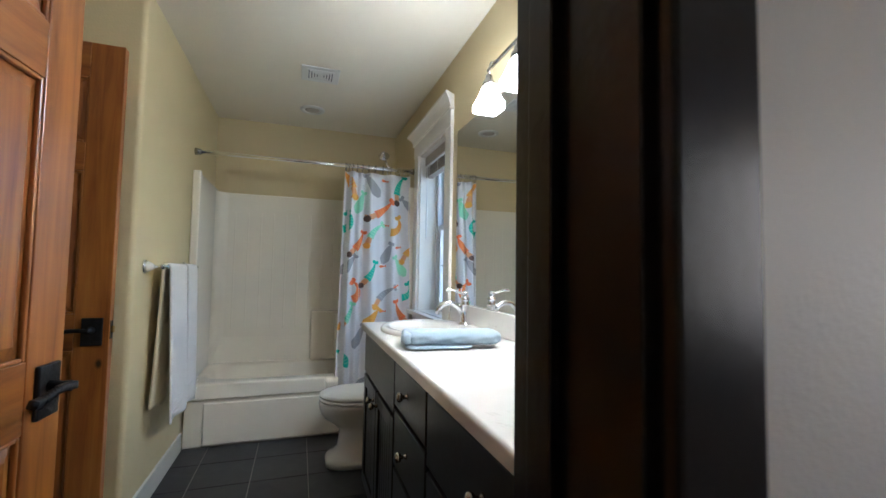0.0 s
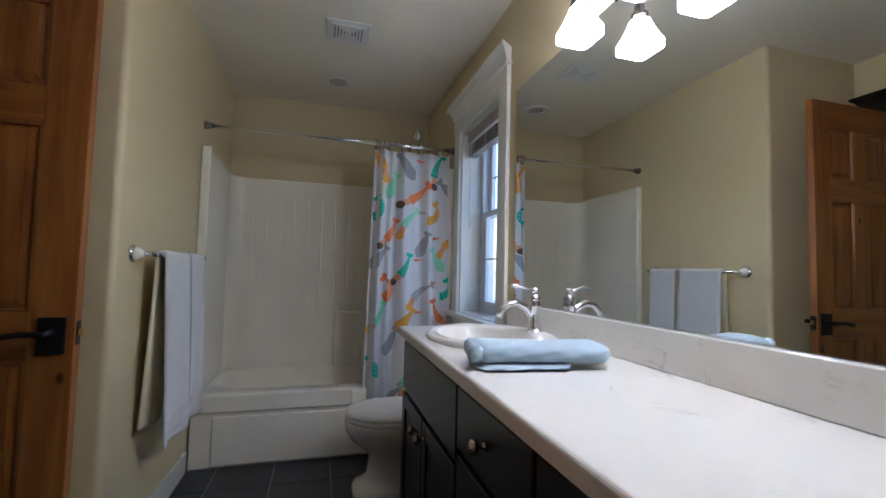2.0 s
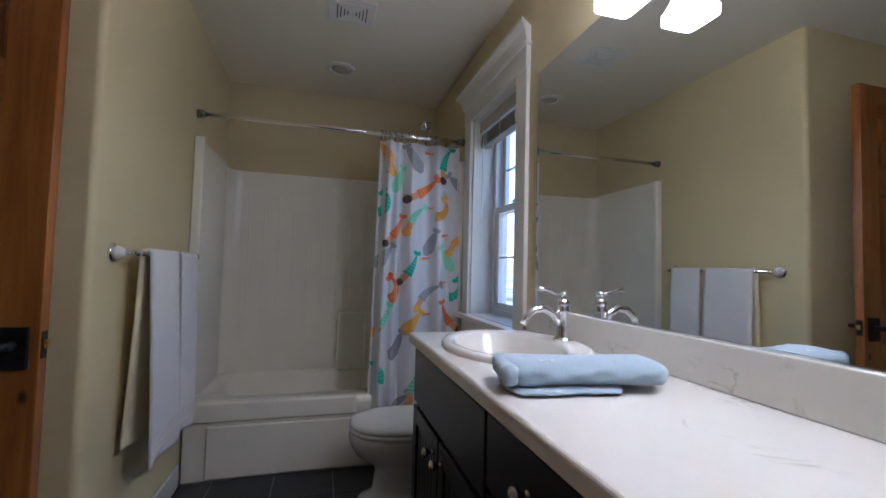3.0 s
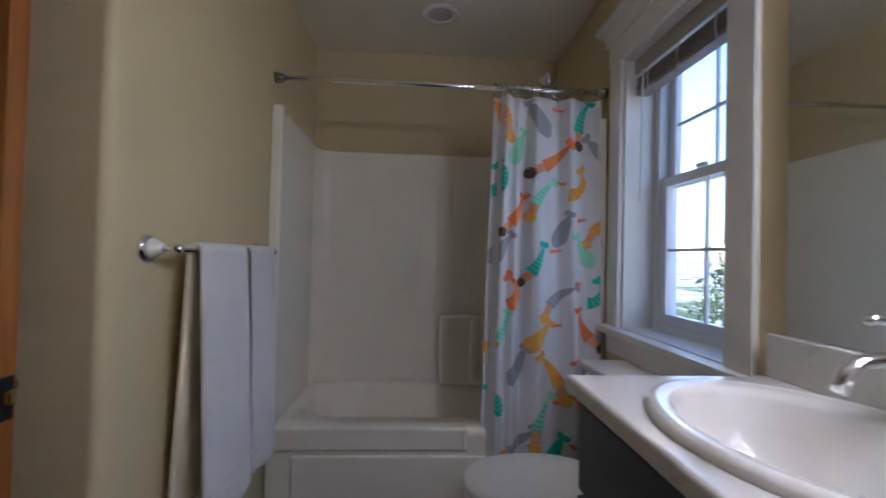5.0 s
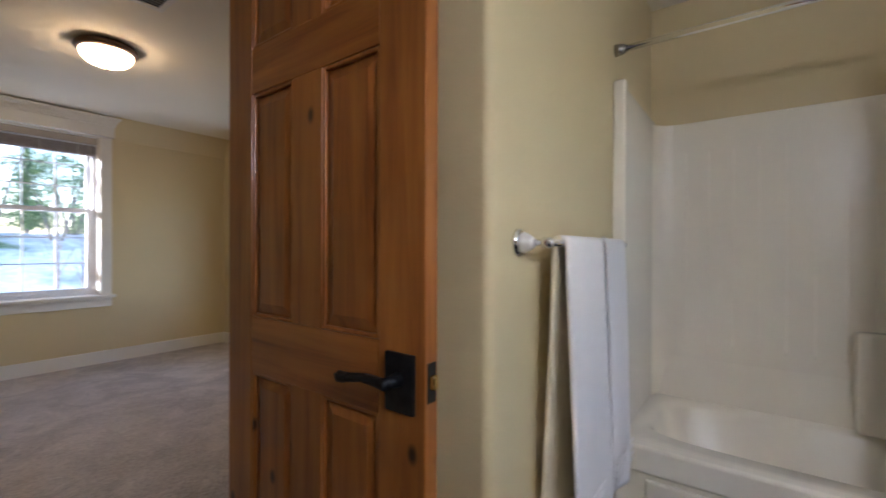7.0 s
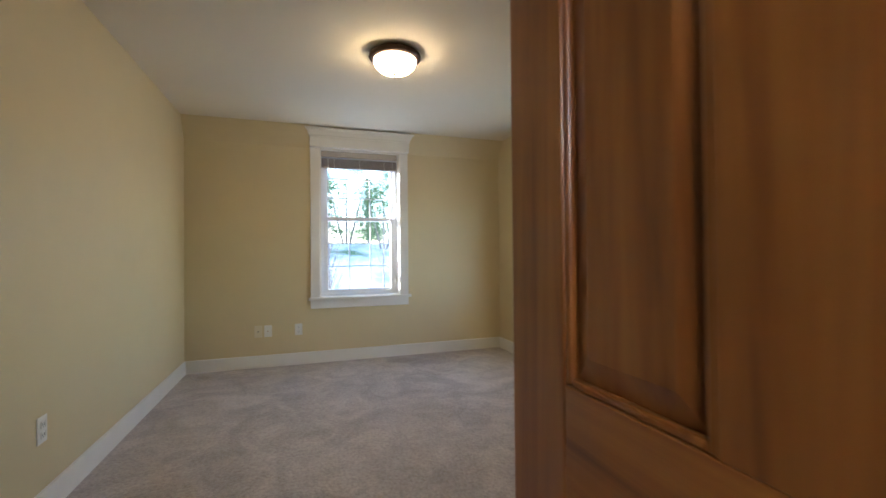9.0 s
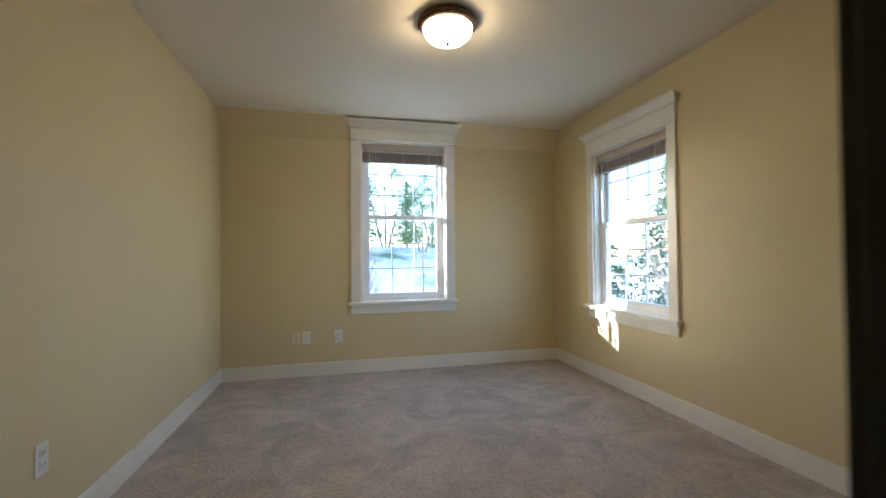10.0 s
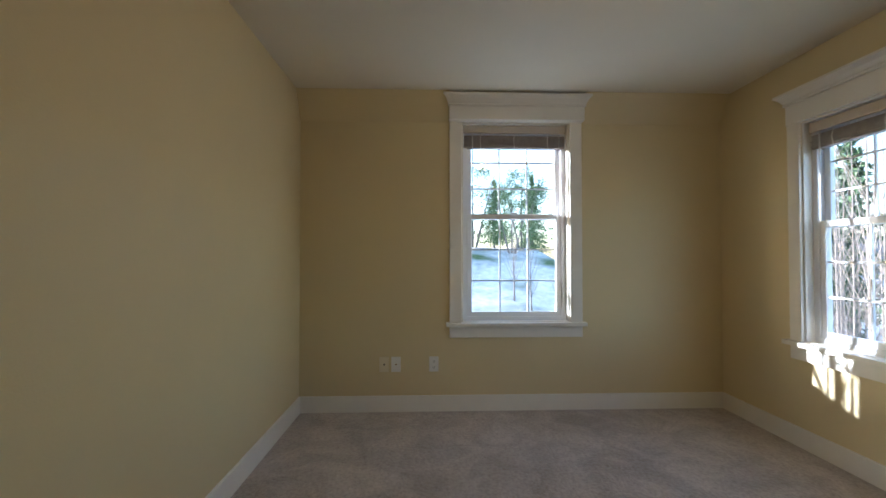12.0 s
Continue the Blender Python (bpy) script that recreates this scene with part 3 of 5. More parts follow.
def panel_mesh(x0, x1, z0, z1):
    """A raised field, both faces."""
    bm = bmesh.new()
    for s, yb, yt in ((-1, 0.0125, 0.004), (1, 0.0235, 0.032)):
        m1, m2 = 0.008, 0.034
        loops = []
        for e, y in ((0.0, yb), (m1, yb), (m2, yt), (m2 + 0.001, yt)):
            loops.append([bm.verts.new((a, y, c)) for a, c in ((x0 + e, z0 + e), (x1 - e, z0 + e), (x1 - e, z1 - e), (x0 + e, z1 - e))])
        for a, c in zip(loops, loops[1:]):
            for k in range(4):
                bm.faces.new((a[k], a[(k + 1) % 4], c[(k + 1) % 4], c[k]))
        bm.faces.new(loops[-1])
    bmesh.ops.recalc_face_normals(bm, faces=bm.faces)
    return bm


def door_leaf(name, m, w, across, label):
    """A six-panel pine leaf; hinge at the origin, x towards the latch, front at y = 0."""
    ob = tagged(new(name), label, "door", kind="structure")
    ob.matrix_basis = m
    t, h, st, mu = 0.036, 2.042, 0.112, 0.105
    a, c = st, w - st
    mid = w / 2
    part("stile", boxes((0, st, 0, t, 0.01, h), w=0.0025), PINE_V, ob)
    part("stile", boxes((w - st, w, 0, t, 0.01, h), w=0.0025), PINE_V, ob)
    rails = ((0.01, 0.23), (0.845, 0.983), (1.533, 1.645), (1.905, h))
    for lo, hi in rails:
        part("rail", boxes((a, c, 0.0004, t - 0.0004, lo, hi), w=0.0015), across, ob)
    for (_, lo), (hi, _) in zip(rails, rails[1:]):
        part("muntin", boxes((mid - mu / 2, mid + mu / 2, 0.0004, t - 0.0004, lo, hi), w=0.0015), PINE_V, ob)
        for x0, x1 in ((a, mid - mu / 2), (mid + mu / 2, c)):
            part("panel", panel_mesh(x0, x1, lo, hi), PINE_V, ob)
            fr = 0.009
            for y0, y1 in ((0.002, 0.0125), (0.0235, 0.034)):
                part("moulding", boxes((x0, x0 + fr, y0, y1, lo, hi), (x1 - fr, x1, y0, y1, lo, hi), (x0 + fr, x1 - fr, y0, y1, lo, lo + fr), (x0 + fr, x1 - fr, y0, y1, hi - fr, hi), w=0.003), PINE_V, ob)
    lever(ob, w - 0.054, True)
    lever(ob, w - 0.054, False)
    lp = part("latch_plate", boxes((w - 0.001, w + 0.0012, 0.006, 0.030, 0.885, 0.955), w=0.0005), IRON, ob)
    part("latch_bolt", boxes((w, w + 0.011, 0.010, 0.026, 0.908, 0.934), w=0.004), BRASS, lp, "brass latch bolt")
    for z in (0.22, 1.02, 1.82):
        hg = part("hinge", tube([(0.004, t + 0.003, z - 0.045), (0.004, t + 0.003, z + 0.045)], 0.006, 10), IRON, ob, smooth=True)
    return ob


door_leaf("door_1", pose(DOOR1[0] + 0.022, SOUTH + 0.022, 0.005, 0, 0, 86), 0.70, PINE_Y, "open six-panel knotty pine door with a black lever")
door_leaf("door_2", pose(WEST + 0.036, -1.944, 0.005, 0, 0, 0), 0.668, PINE_X, "open six-panel knotty pine door to the bedroom")

# ---- tub with surround ----
tub = thing("bathtub", "white fibreglass bathtub with a moulded surround", "bathtub")
S = 0.02
RIM = 0.40


def basin():
    bm = bmesh.new()
    loops = []
    x0, x1, y0, y1 = 0.012, EAST - 0.012, TUB_Y, -0.012
    cx, cy = (x0 + x1) / 2, (y0 + y1) / 2
    for hx, hy, z, p in (((x1 - x0) / 2, (y1 - y0) / 2, RIM - 0.03, 40), ((x1 - x0) / 2, (y1 - y0) / 2 - 0.004, RIM - 0.006, 40), ((x1 - x0) / 2 - 0.012, (y1 - y0) / 2 - 0.02, RIM, 30), (0.69, 0.285, RIM, 5), (0.665, 0.265, RIM - 0.03, 4.5), (0.60, 0.225, 0.15, 4), (0.55, 0.19, 0.10, 3.5), (0.02, 0.01, 0.095, 2)):
        ring = []
        for k in range(96):
            a = 2 * math.pi * (k + 0.5) / 96
            co, si = math.cos(a), math.sin(a)
            n = (abs(co) ** p + abs(si) ** p) ** (-1 / p)
            ring.append(bm.verts.new((cx + hx * co * n, cy + (0.042 if hx < 0.7 else 0.0) + hy * si * n, z)))
        loops.append(ring)
    for a, c in zip(loops, loops[1:]):
        for k in range(96):
            bm.faces.new((a[k], a[(k + 1) % 96], c[(k + 1) % 96], c[k]))
    bm.faces.new(loops[-1])
    bmesh.ops.recalc_face_normals(bm, faces=bm.faces)
    return bm


part("basin", basin(), ACRYLIC, tub, smooth=True)
ap = part("apron", boxes((0.012, EAST - 0.012, TUB_Y + 0.004, TUB_Y + 0.05, 0.0, RIM - 0.028), w=0.006), ACRYLIC, tub)
part("apron_panel", boxes((0.125, EAST - 0.13, TUB_Y - 0.012, TUB_Y + 0.006, 0.012, 0.285), w=0.010, seg=4), ACRYLIC, ap, smooth=False)
part("rim_roll", boxes((0.016, 0.895, TUB_Y - 0.016, TUB_Y + 0.05, RIM - 0.095, RIM + 0.010), w=0.014, seg=5), ACRYLIC, tub, smooth=False)
part("front_flange", boxes((0.002, 0.05, TUB_Y - 0.012, TUB_Y + 0.03, RIM - 0.01, 1.82), w=0.010, seg=4), ACRYLIC, tub)
part("front_flange", boxes((EAST - 0.05, EAST - 0.002, TUB_Y - 0.012, TUB_Y + 0.03, RIM - 0.01, 1.82), w=0.010, seg=4), ACRYLIC, tub)
part("surround_side", boxes((0.002, 0.028, TUB_Y + 0.03, -0.02, RIM - 0.02, 1.82), w=0.006, seg=3), ACRYLIC, tub)
part("surround_side", boxes((EAST - 0.028, EAST - 0.002, TUB_Y + 0.03, -0.02, RIM - 0.02, 1.82), w=0.006, seg=3), ACRYLIC, tub)
bk = part("surround_back", boxes((0.002, EAST - 0.002, -0.028, -0.002, RIM - 0.02, 1.80), w=0.006, seg=3), ACRYLIC, tub)
for k in range(13):
    x = 0.17 + 0.1 * k
    part("flute", tube([(x, -0.0265, 0.66), (x, -0.025, 0.69), (x, -0.025, 1.60), (x, -0.0265, 1.66)], [0.001, 0.0055, 0.0055, 0.001], 8), ACRYLIC, bk, smooth=True)
for x0 in (0.027, EAST - 0.027):
    s = 1 if x0 < 0.5 else -1
    cove = sheet(lambda u, q: (x0 + s * 0.10 * (1 - math.sin(u * math.pi / 2)), -0.027 - 0.10 * (1 - math.cos(u * math.pi / 2)), RIM + q * (1.80 - RIM)), 10, 4)
    part("cove", cove, ACRYLIC, tub, smooth=True)
lip = sheet(lambda u, q: (0.03 + u * (EAST - 0.06), -0.026 - 0.030 * (0.5 + 0.5 * math.cos(math.pi * min(1.0, q * 1.02))), RIM - 0.01 + 0.26 * q), 24, 16)
part("ledge", lip, ACRYLIC, tub, smooth=True)
shelf = part("soap_shelf", boxes((0.795, EAST - 0.03, -0.105, -0.026, RIM - 0.005, 0.815), w=0.016, seg=4), ACRYLIC, tub)
part("grab_bar", boxes((0.985, 1.03, -0.128, -0.104, 0.43, 0.79), w=0.010, seg=4), ACRYLIC, shelf)

# shower rod, curtain, shower head
rod = thing("shower_rod", "chrome tension shower curtain rod", "curtain rod")
part("rod", tube([(0.03, -0.735, 1.950), (EAST - 0.03, -0.735, 1.950)], 0.0125, 16), CHROME, rod, smooth=True)
part("sleeve", tube([(0.9, -0.735, 1.950), (EAST - 0.03, -0.735, 1.950)], 0.0142, 16), CHROME, rod, smooth=True)
for a, c in ((0.002, 0.04), (EAST - 0.002, EAST - 0.04)):
    part("end_cap", tube([(a, -0.735, 1.950), ((a + c) / 2, -0.735, 1.950), (c, -0.735, 1.950)], [0.024, 0.022, 0.017], 16), NICKEL, rod, smooth=True)

CX0, CX1, CZ0, CZ1 = 0.985, 1.478, 0.07, 1.903


def curtain_y(x, z):
    u = (x - CX0) / (CX1 - CX0)
    tight = max(0.0, 1 - u / 0.42)
    open_ = 0.35 + 0.65 * (CZ1 - z) / (CZ1 - CZ0)
    y = 0.028 * math.sin(u * 44 + 0.5 * math.sin(z * 2.3)) * tight ** 0.6 + 0.027 * math.sin(u * 21 + 1.2 + 0.35 * z) * (0.5 + 0.5 * open_) + 0.006 * math.sin(u * 37 + 2 * z)
    return -0.80 + 0.045 * (z - CZ0) / (CZ1 - CZ0) + y


def curtain_x(u, z):
    k = (CZ1 - z) / (CZ1 - CZ0)
    return CX0 - 0.035 * k + u * (CX1 - CX0 + 0.055 * k)


curtain = thing("shower_curtain", "white fabric shower curtain printed with colourful sea shapes", "curtain")


def curtain_pt(u, q):
    z = CZ0 + q * (CZ1 - CZ0)
    return (curtain_x(u, z), curtain_y(CX0 + u * (CX1 - CX0), z), z)


part("fabric", sheet(curtain_pt, 200, 40, 0.0015), CURT, curtain, smooth=True)
for k in range(12):
    u = (k / 11) ** 1.7
    x = curtain_x(0.01 + 0.98 * u, CZ1)
    ring = [(x, -0.735 + 0.024 * math.sin(2 * math.pi * q / 16), 1.940 + 0.032 * math.cos(2 * math.pi * q / 16)) for q in range(17)]
    part("ring", tube(ring, 0.0018, 6, False), NICKEL, curtain, smooth=True)


def motif(cx, cz, ang, size, kind, color):
    """One printed sea shape: a bent tapering tail with bands and a fork, some with a two-tone front."""
    ca, sa = math.cos(ang), math.sin(ang)
    curve = (0.5, -0.7, 2.6, 0.25)[kind]

    def to(px, pz, lift):
        qx, qz = px * size, pz * size
        x, z = cx + qx * ca - qz * sa, cz + qx * sa + qz * ca
        z = min(max(z, CZ0 + 0.005), CZ1 - 0.005)
        k = (CZ1 - z) / (CZ1 - CZ0)
        u = (x - CX0 + 0.035 * k) / (CX1 - CX0 + 0.055 * k)
        u = min(max(u, 0.004), 0.996)
        return (curtain_x(u, z), curtain_y(CX0 + u * (CX1 - CX0), z) - 0.0035 - lift, z)

    def spine(u):
        """Point and heading along the bent centre line."""
        a = curve * (u - 0.5)
        if abs(curve) < 0.3:
            return u - 0.5, 0.0, 0.0
        return math.sin(a) / curve, (1 - math.cos(a)) / curve, a

    def strip(f, n, mat_, lift=0.0):
        bm = bmesh.new()
        rows = []
        for k in range(n + 1):
            x, z, h, w = f(k / n)
            rows.append([bm.verts.new(to(x - w * (j / 4 - 1) * math.sin(h), z + w * (j / 4 - 1) * math.cos(h), lift)) for j in range(9)])
        for a, c in zip(rows, rows[1:]):
            for j in range(8):
                bm.faces.new((a[j], a[j + 1], c[j + 1], c[j]))
        part("print", bm, PRINT[mat_], curtain)

    def blob(x, z, rx, rz, mat_, lift=0.0006):
        strip(lambda u: (x - rx + 2 * rx * u, z, 0.0, rz * math.sqrt(max(0.0, 1 - (2 * u - 1) ** 2))), 8, mat_, lift)

    fat = 0.27 if kind == 3 else 0.185
    lo = 0.0 if kind == 3 else 0.16
    width = lambda u: fat * (1 - u) ** 0.55 * min(1.0, 0.25 + 3.0 * u) if kind == 3 else fat * (1.05 - u) ** 0.7
    strip(lambda u: (*spine(lo + (1 - lo) * u), max(0.015, width(lo + (0.98 - lo) * u))), 18, color)
    tx, tz, th = spine(1.0)
    for turn in (0.75, -0.75):
        h = th + turn
        strip(lambda u: (tx + 0.20 * u * math.cos(h), tz + 0.20 * u * math.sin(h), h, 0.015 + 0.07 * math.sin(math.pi * min(1, u * 0.95))), 5, color)
    band = {"teal": "mint", "mint": "teal", "orange": "amber", "amber": "orange", "grey": "pale"}[color]
    if kind == 3:
        return
    for k in range(5):
        c = 0.30 + 0.12 * k
        strip(lambda u: (*spine(c + 0.022 * u), width(c) * 0.92), 1, band, 0.0006)
    if kind in (0, 1):
        fx, fz, fh = spine(0.0)
        strip(lambda u: (*spine(-0.10 + 0.27 * u), 0.12 - 0.02 * u), 4, "peach", 0.0004)
        blob(fx - 0.22 * math.cos(fh), fz - 0.22 * math.sin(fh), 0.15, 0.145, "brown" if (color in ("teal", "orange")) else "amber")
        for turn in (2.5, -2.7):
            h = fh + turn
            strip(lambda u: (fx + 0.30 * u * math.cos(h), fz + 0.30 * u * math.sin(h), h, 0.022), 3, "peach")


rnd = random.Random(11)
cols = ["amber", "grey", "teal", "mint", "orange", "grey", "teal", "mint", "amber", "orange", "grey"]
kinds = [0, 3, 1, 3, 0, 3, 2, 1, 2]
n = 0
for r in range(11):
    for c in range(3):
        cx = CX0 + 0.05 + 0.185 * c + (0.07 if r % 2 else -0.01) + rnd.uniform(-0.02, 0.02)
        cz = CZ1 - 0.07 - 0.163 * r + rnd.uniform(-0.03, 0.03) - 0.05 * (c % 2)
        motif(cx, cz, math.radians(rnd.choice((48, 58, 66, 118, 128, 70)) + rnd.uniform(-10, 10)), rnd.uniform(0.15, 0.185), kinds[n % 9], cols[n % 11])
        if n % 3 == 1:
            motif(cx + 0.085, cz + 0.055, math.radians(rnd.uniform(-20, 30)), 0.045, 3, "orange")
        n += 1

sh = thing("hand_shower", "chrome hand shower on a curved arm", "shower head")
part("flange", moved(lathe([(0.0, 0), (0.032, 0), (0.028, 0.008), (0.0, 0.01)], 24), pose(EAST - 0.002, -0.40, 2.02, 0, -90, 0)), CHROME, sh, smooth=True)
part("arm", tube([(EAST - 0.005, -0.40, 2.02), (EAST - 0.06, -0.40, 2.045), (EAST - 0.11, -0.40, 2.04), (EAST - 0.15, -0.40, 2.06), (EAST - 0.17, -0.40, 2.11)], 0.010, 10), CHROME, sh, smooth=True)
part("head", moved(lathe([(0.012, 0.05), (0.02, 0.03), (0.045, 0.012), (0.047, 0.0), (0.040, -0.006), (0.0, -0.006)], 28), pose(EAST - 0.185, -0.415, 2.135, 55, -25, 0)), CHROME, sh, smooth=True)
part("hose", tube([(EAST - 0.15, -0.40, 2.06), (EAST - 0.145, -0.39, 1.98), (EAST - 0.13, -0.38, 1.80), (EAST - 0.11, -0.38, 1.55)], 0.007, 10), CHROME, sh, smooth=True)

# ---- towel bar and towels ----
bar = thing("towel_bar", "chrome and white ceramic towel bar on the wall", "towel bar")
BY0, BY1, BZ = -1.585, -0.90, 1.172
for y in (BY0, BY1):
    part("rosette", moved(lathe([(0.0, 0), (0.034, 0), (0.034, 0.006), (0.024, 0.012), (0.0, 0.014)], 28), pose(0.0, y, BZ, 0, 90, 0)), CHROME, bar, smooth=True)
    part("ceramic_base", moved(lathe([(0.024, 0.010), (0.026, 0.018), (0.016, 0.034), (0.012, 0.040), (0.0, 0.041)], 28), pose(0.0, y, BZ, 0, 90, 0)), CERAMIC, bar, smooth=True)
    part("post", moved(lathe([(0.008, 0.038), (0.008, 0.058), (0.013, 0.062), (0.013, 0.080), (0.008, 0.086), (0.0, 0.088)], 20), pose(0.0, y, BZ, 0, 90, 0)), CHROME, bar, smooth=True)
part("bar", tube([(0.071, BY0, BZ), (0.071, BY1, BZ)], 0.009, 14), CHROME, bar, smooth=True)


def towel(y0, y1, front, back, label, seed):
    ob = thing("bath_towel", label, "towel", None, "towels on the bar")

    def side(out, length, ya, yb, ph, lean):
        def fn(u, q):
            d = q * length
            if q < 0.04:
                a = (0.04 - q) / 0.04 * math.pi / 2
                x = 0.071 + out * 0.020 * math.cos(a)
                z = BZ + 0.020 * math.sin(a)
            else:
                x = 0.071 + out * (0.020 + lean * (q - 0.04))
                z = BZ - d + 0.04 * length
            w = 0.004 * math.sin(u * 7 + ph + 2 * q) * q * 2
            flare = 1 + 0.05 * q * (1 if out > 0 else 0.4)
            mid = (ya + yb) / 2
            return (x + w, mid + (u - 0.5) * (yb - ya) * flare, z + 0.006 * math.sin(u * 5 + ph) * q)
        return sheet(fn, 14, 60, 0.009)

    part("front_drop", side(1, front, y0, y1, seed, 0.03), TOWEL, ob, "white terry front half", True)
    part("back_drop", side(-1, back, y0 - 0.005, y1 - 0.01, seed + 2, 0.02), TOWEL_BOUNCE, ob, "white terry back half, yellow bounce light in its colour", True)
    for k in range(4):
        z = BZ - front * 0.96 + 0.035 + 0.022 * k
        part("woven_band", boxes((0.091 + 0.028, 0.091 + 0.0315, y0 - 0.003, y1 + 0.003, z - 0.003, z + 0.003), w=0.001), TOWEL, ob)
    return ob


towel(-1.50, -1.20, 0.80, 0.72, "white terry bath towel folded over the towel bar", 0.4)
towel(-1.165, -0.945, 0.80, 0.70, "white terry bath towel hanging beside another", 1.7)

# ---- toilet ----
toilet = thing("toilet", "white ceramic toilet with closed lid", "toilet")
TY = -1.21


def oval(rings, seg=40):
    bm = bmesh.new()
    loops = []
    for xc, rx, ry, z, p in rings:
        ring = []
        for k in range(seg):
            a = 2 * math.pi * k / seg
            c, s = math.cos(a), math.sin(a)
            n = (abs(c) ** p + abs(s) ** p) ** (-1 / p)
            ring.append(bm.verts.new((xc + rx * c * n, TY + ry * s * n, z)))
        loops.append(ring)
    for a, c in zip(loops, loops[1:]):
        for k in range(seg):
            bm.faces.new((a[k], a[(k + 1) % seg], c[(k + 1) % seg], c[k]))
    bm.faces.new(loops[0][::-1])
    bm.faces.new(loops[-1])
    bmesh.ops.recalc_face_normals(bm, faces=bm.faces)
    return bm


part("bowl", oval([(1.10, 0.225, 0.135, 0.0, 3), (1.10, 0.225, 0.135, 0.035, 3), (1.10, 0.215, 0.125, 0.05, 3), (1.11, 0.195, 0.105, 0.065, 2.6), (1.12, 0.175, 0.092, 0.10, 2.4), (1.125, 0.17, 0.09, 0.20, 2.2), (1.11, 0.19, 0.105, 0.235, 2.2), (1.09, 0.225, 0.15, 0.275, 2.2), (1.085, 0.248, 0.178, 0.32, 2.2), (1.085, 0.256, 0.186, 0.36, 2.2), (1.085, 0.250, 0.182, 0.375, 2.2)]), CERAMIC, toilet, smooth=True)
part("seat", oval([(1.085, 0.248, 0.182, 0.377, 2.2), (1.085, 0.257, 0.189, 0.383, 2.2), (1.085, 0.257, 0.189, 0.393, 2.2), (1.085, 0.250, 0.183, 0.397, 2.2)]), PLATE, toilet, smooth=True)
part("lid", oval([(1.085, 0.248, 0.182, 0.400, 2.2), (1.085, 0.255, 0.187, 0.405, 2.2), (1.085, 0.253, 0.186, 0.415, 2.2), (1.085, 0.235, 0.168, 0.424, 2.2), (1.085, 0.12, 0.09, 0.428, 2.2)]), PLATE, toilet, smooth=True)
part("tank", boxes((1.325, 1.512, TY - 0.21, TY + 0.21, 0.37, 0.735), w=0.022, seg=4), CERAMIC, toilet)
part("tank_lid", boxes((1.312, 1.516, TY - 0.222, TY + 0.222, 0.737, 0.772), w=0.010, seg=3), CERAMIC, toilet)
fl = part("flush_lever", tube([(1.335, TY - 0.15, 0.67), (1.318, TY - 0.15, 0.67), (1.314, TY - 0.10, 0.668), (1.314, TY - 0.07, 0.664)], 0.006, 10), CHROME, toilet, smooth=True)

# ---- vanity ----
CT, FX, VY0, VY1 = 0.902, 1.042, -1.705, SOUTH
KNOB = [(0.006, 0.0), (0.011, 0.002), (0.006, 0.006), (0.0055, 0.016), (0.012, 0.020), (0.0155, 0.026), (0.0145, 0.032), (0.007, 0.036), (0.0, 0.0365)]


def knob(ob, y, z):
    part("knob", moved(lathe(KNOB, 20), pose(FX - 0.019, y, z, 0, -90, 0)), PEWTER, ob, "pewter mushroom knob", True)


def cabinet(y0, y1, label):
    """y0 is the northern side; carcass with toe kick."""
    ob = thing("vanity_cabinet", label, "cabinet", None, "vanity cabinets")
    part("body", boxes((FX, EAST - 0.002, y1 + 0.001, y0 - 0.001, 0.10, 0.72), (FX, FX + 0.02, y1 + 0.001, y0 - 0.001, 0.72, CT - 0.036), (FX + 0.02, EAST - 0.002, y1 + 0.001, y1 + 0.019, 0.72, CT - 0.036), (FX + 0.02, EAST - 0.002, y0 - 0.019, y0 - 0.001, 0.72, CT - 0.036), (FX + 0.06, EAST - 0.002, y1 + 0.001, y0 - 0.001, 0.0, 0.10)), ESPRESSO, ob)
    return ob


def slab(ob, name, y0, y1, z0, z1):
    return part(name, boxes((FX - 0.019, FX - 0.001, y1 + 0.006, y0 - 0.006, z0, z1), w=0.004, seg=3), ESPRESSO, ob)


def bead_door(ob, y0, y1, z0, z1, ky):
    a, c = y1 + 0.005, y0 - 0.005
    d = part("cabinet_door", boxes((FX - 0.020, FX - 0.001, a, a + 0.05, z0, z1), (FX - 0.020, FX - 0.001, c - 0.05, c, z0, z1), (FX - 0.020, FX - 0.001, a + 0.05, c - 0.05, z0, z0 + 0.055), (FX - 0.020, FX - 0.001, a + 0.05, c - 0.05, z1 - 0.055, z1), w=0.003), ESPRESSO, ob)
    n = 6
    for k in range(n):
        p0 = a + 0.05 + (c - a - 0.10) * k / n
        p1 = a + 0.05 + (c - a - 0.10) * (k + 1) / n
        part("beadboard", boxes((FX - 0.012, FX - 0.004, p0 + 0.0015, p1 - 0.0015, z0 + 0.055, z1 - 0.055), w=0.002), ESPRESSO, d)
    knob(d, ky, z1 - 0.05)


cab = cabinet(VY0, -2.425, "espresso sink base cabinet with two beadboard doors")
slab(cab, "false_front", VY0 - 0.012, -2.425, 0.665, CT - 0.05)
bead_door(cab, VY0 - 0.012, -2.065, 0.125, 0.65, -2.02)
bead_door(cab, -2.065, -2.425, 0.125, 0.65, -2.105)
cab = cabinet(-2.425, -2.82, "espresso drawer cabinet with pewter knobs")
for z0, z1 in ((0.705, CT - 0.05), (0.505, 0.69), (0.315, 0.49), (0.125, 0.30)):
    knob(slab(cab, "drawer", -2.425, -2.82, z0, z1), -2.62, (z0 + z1) / 2 + 0.005)
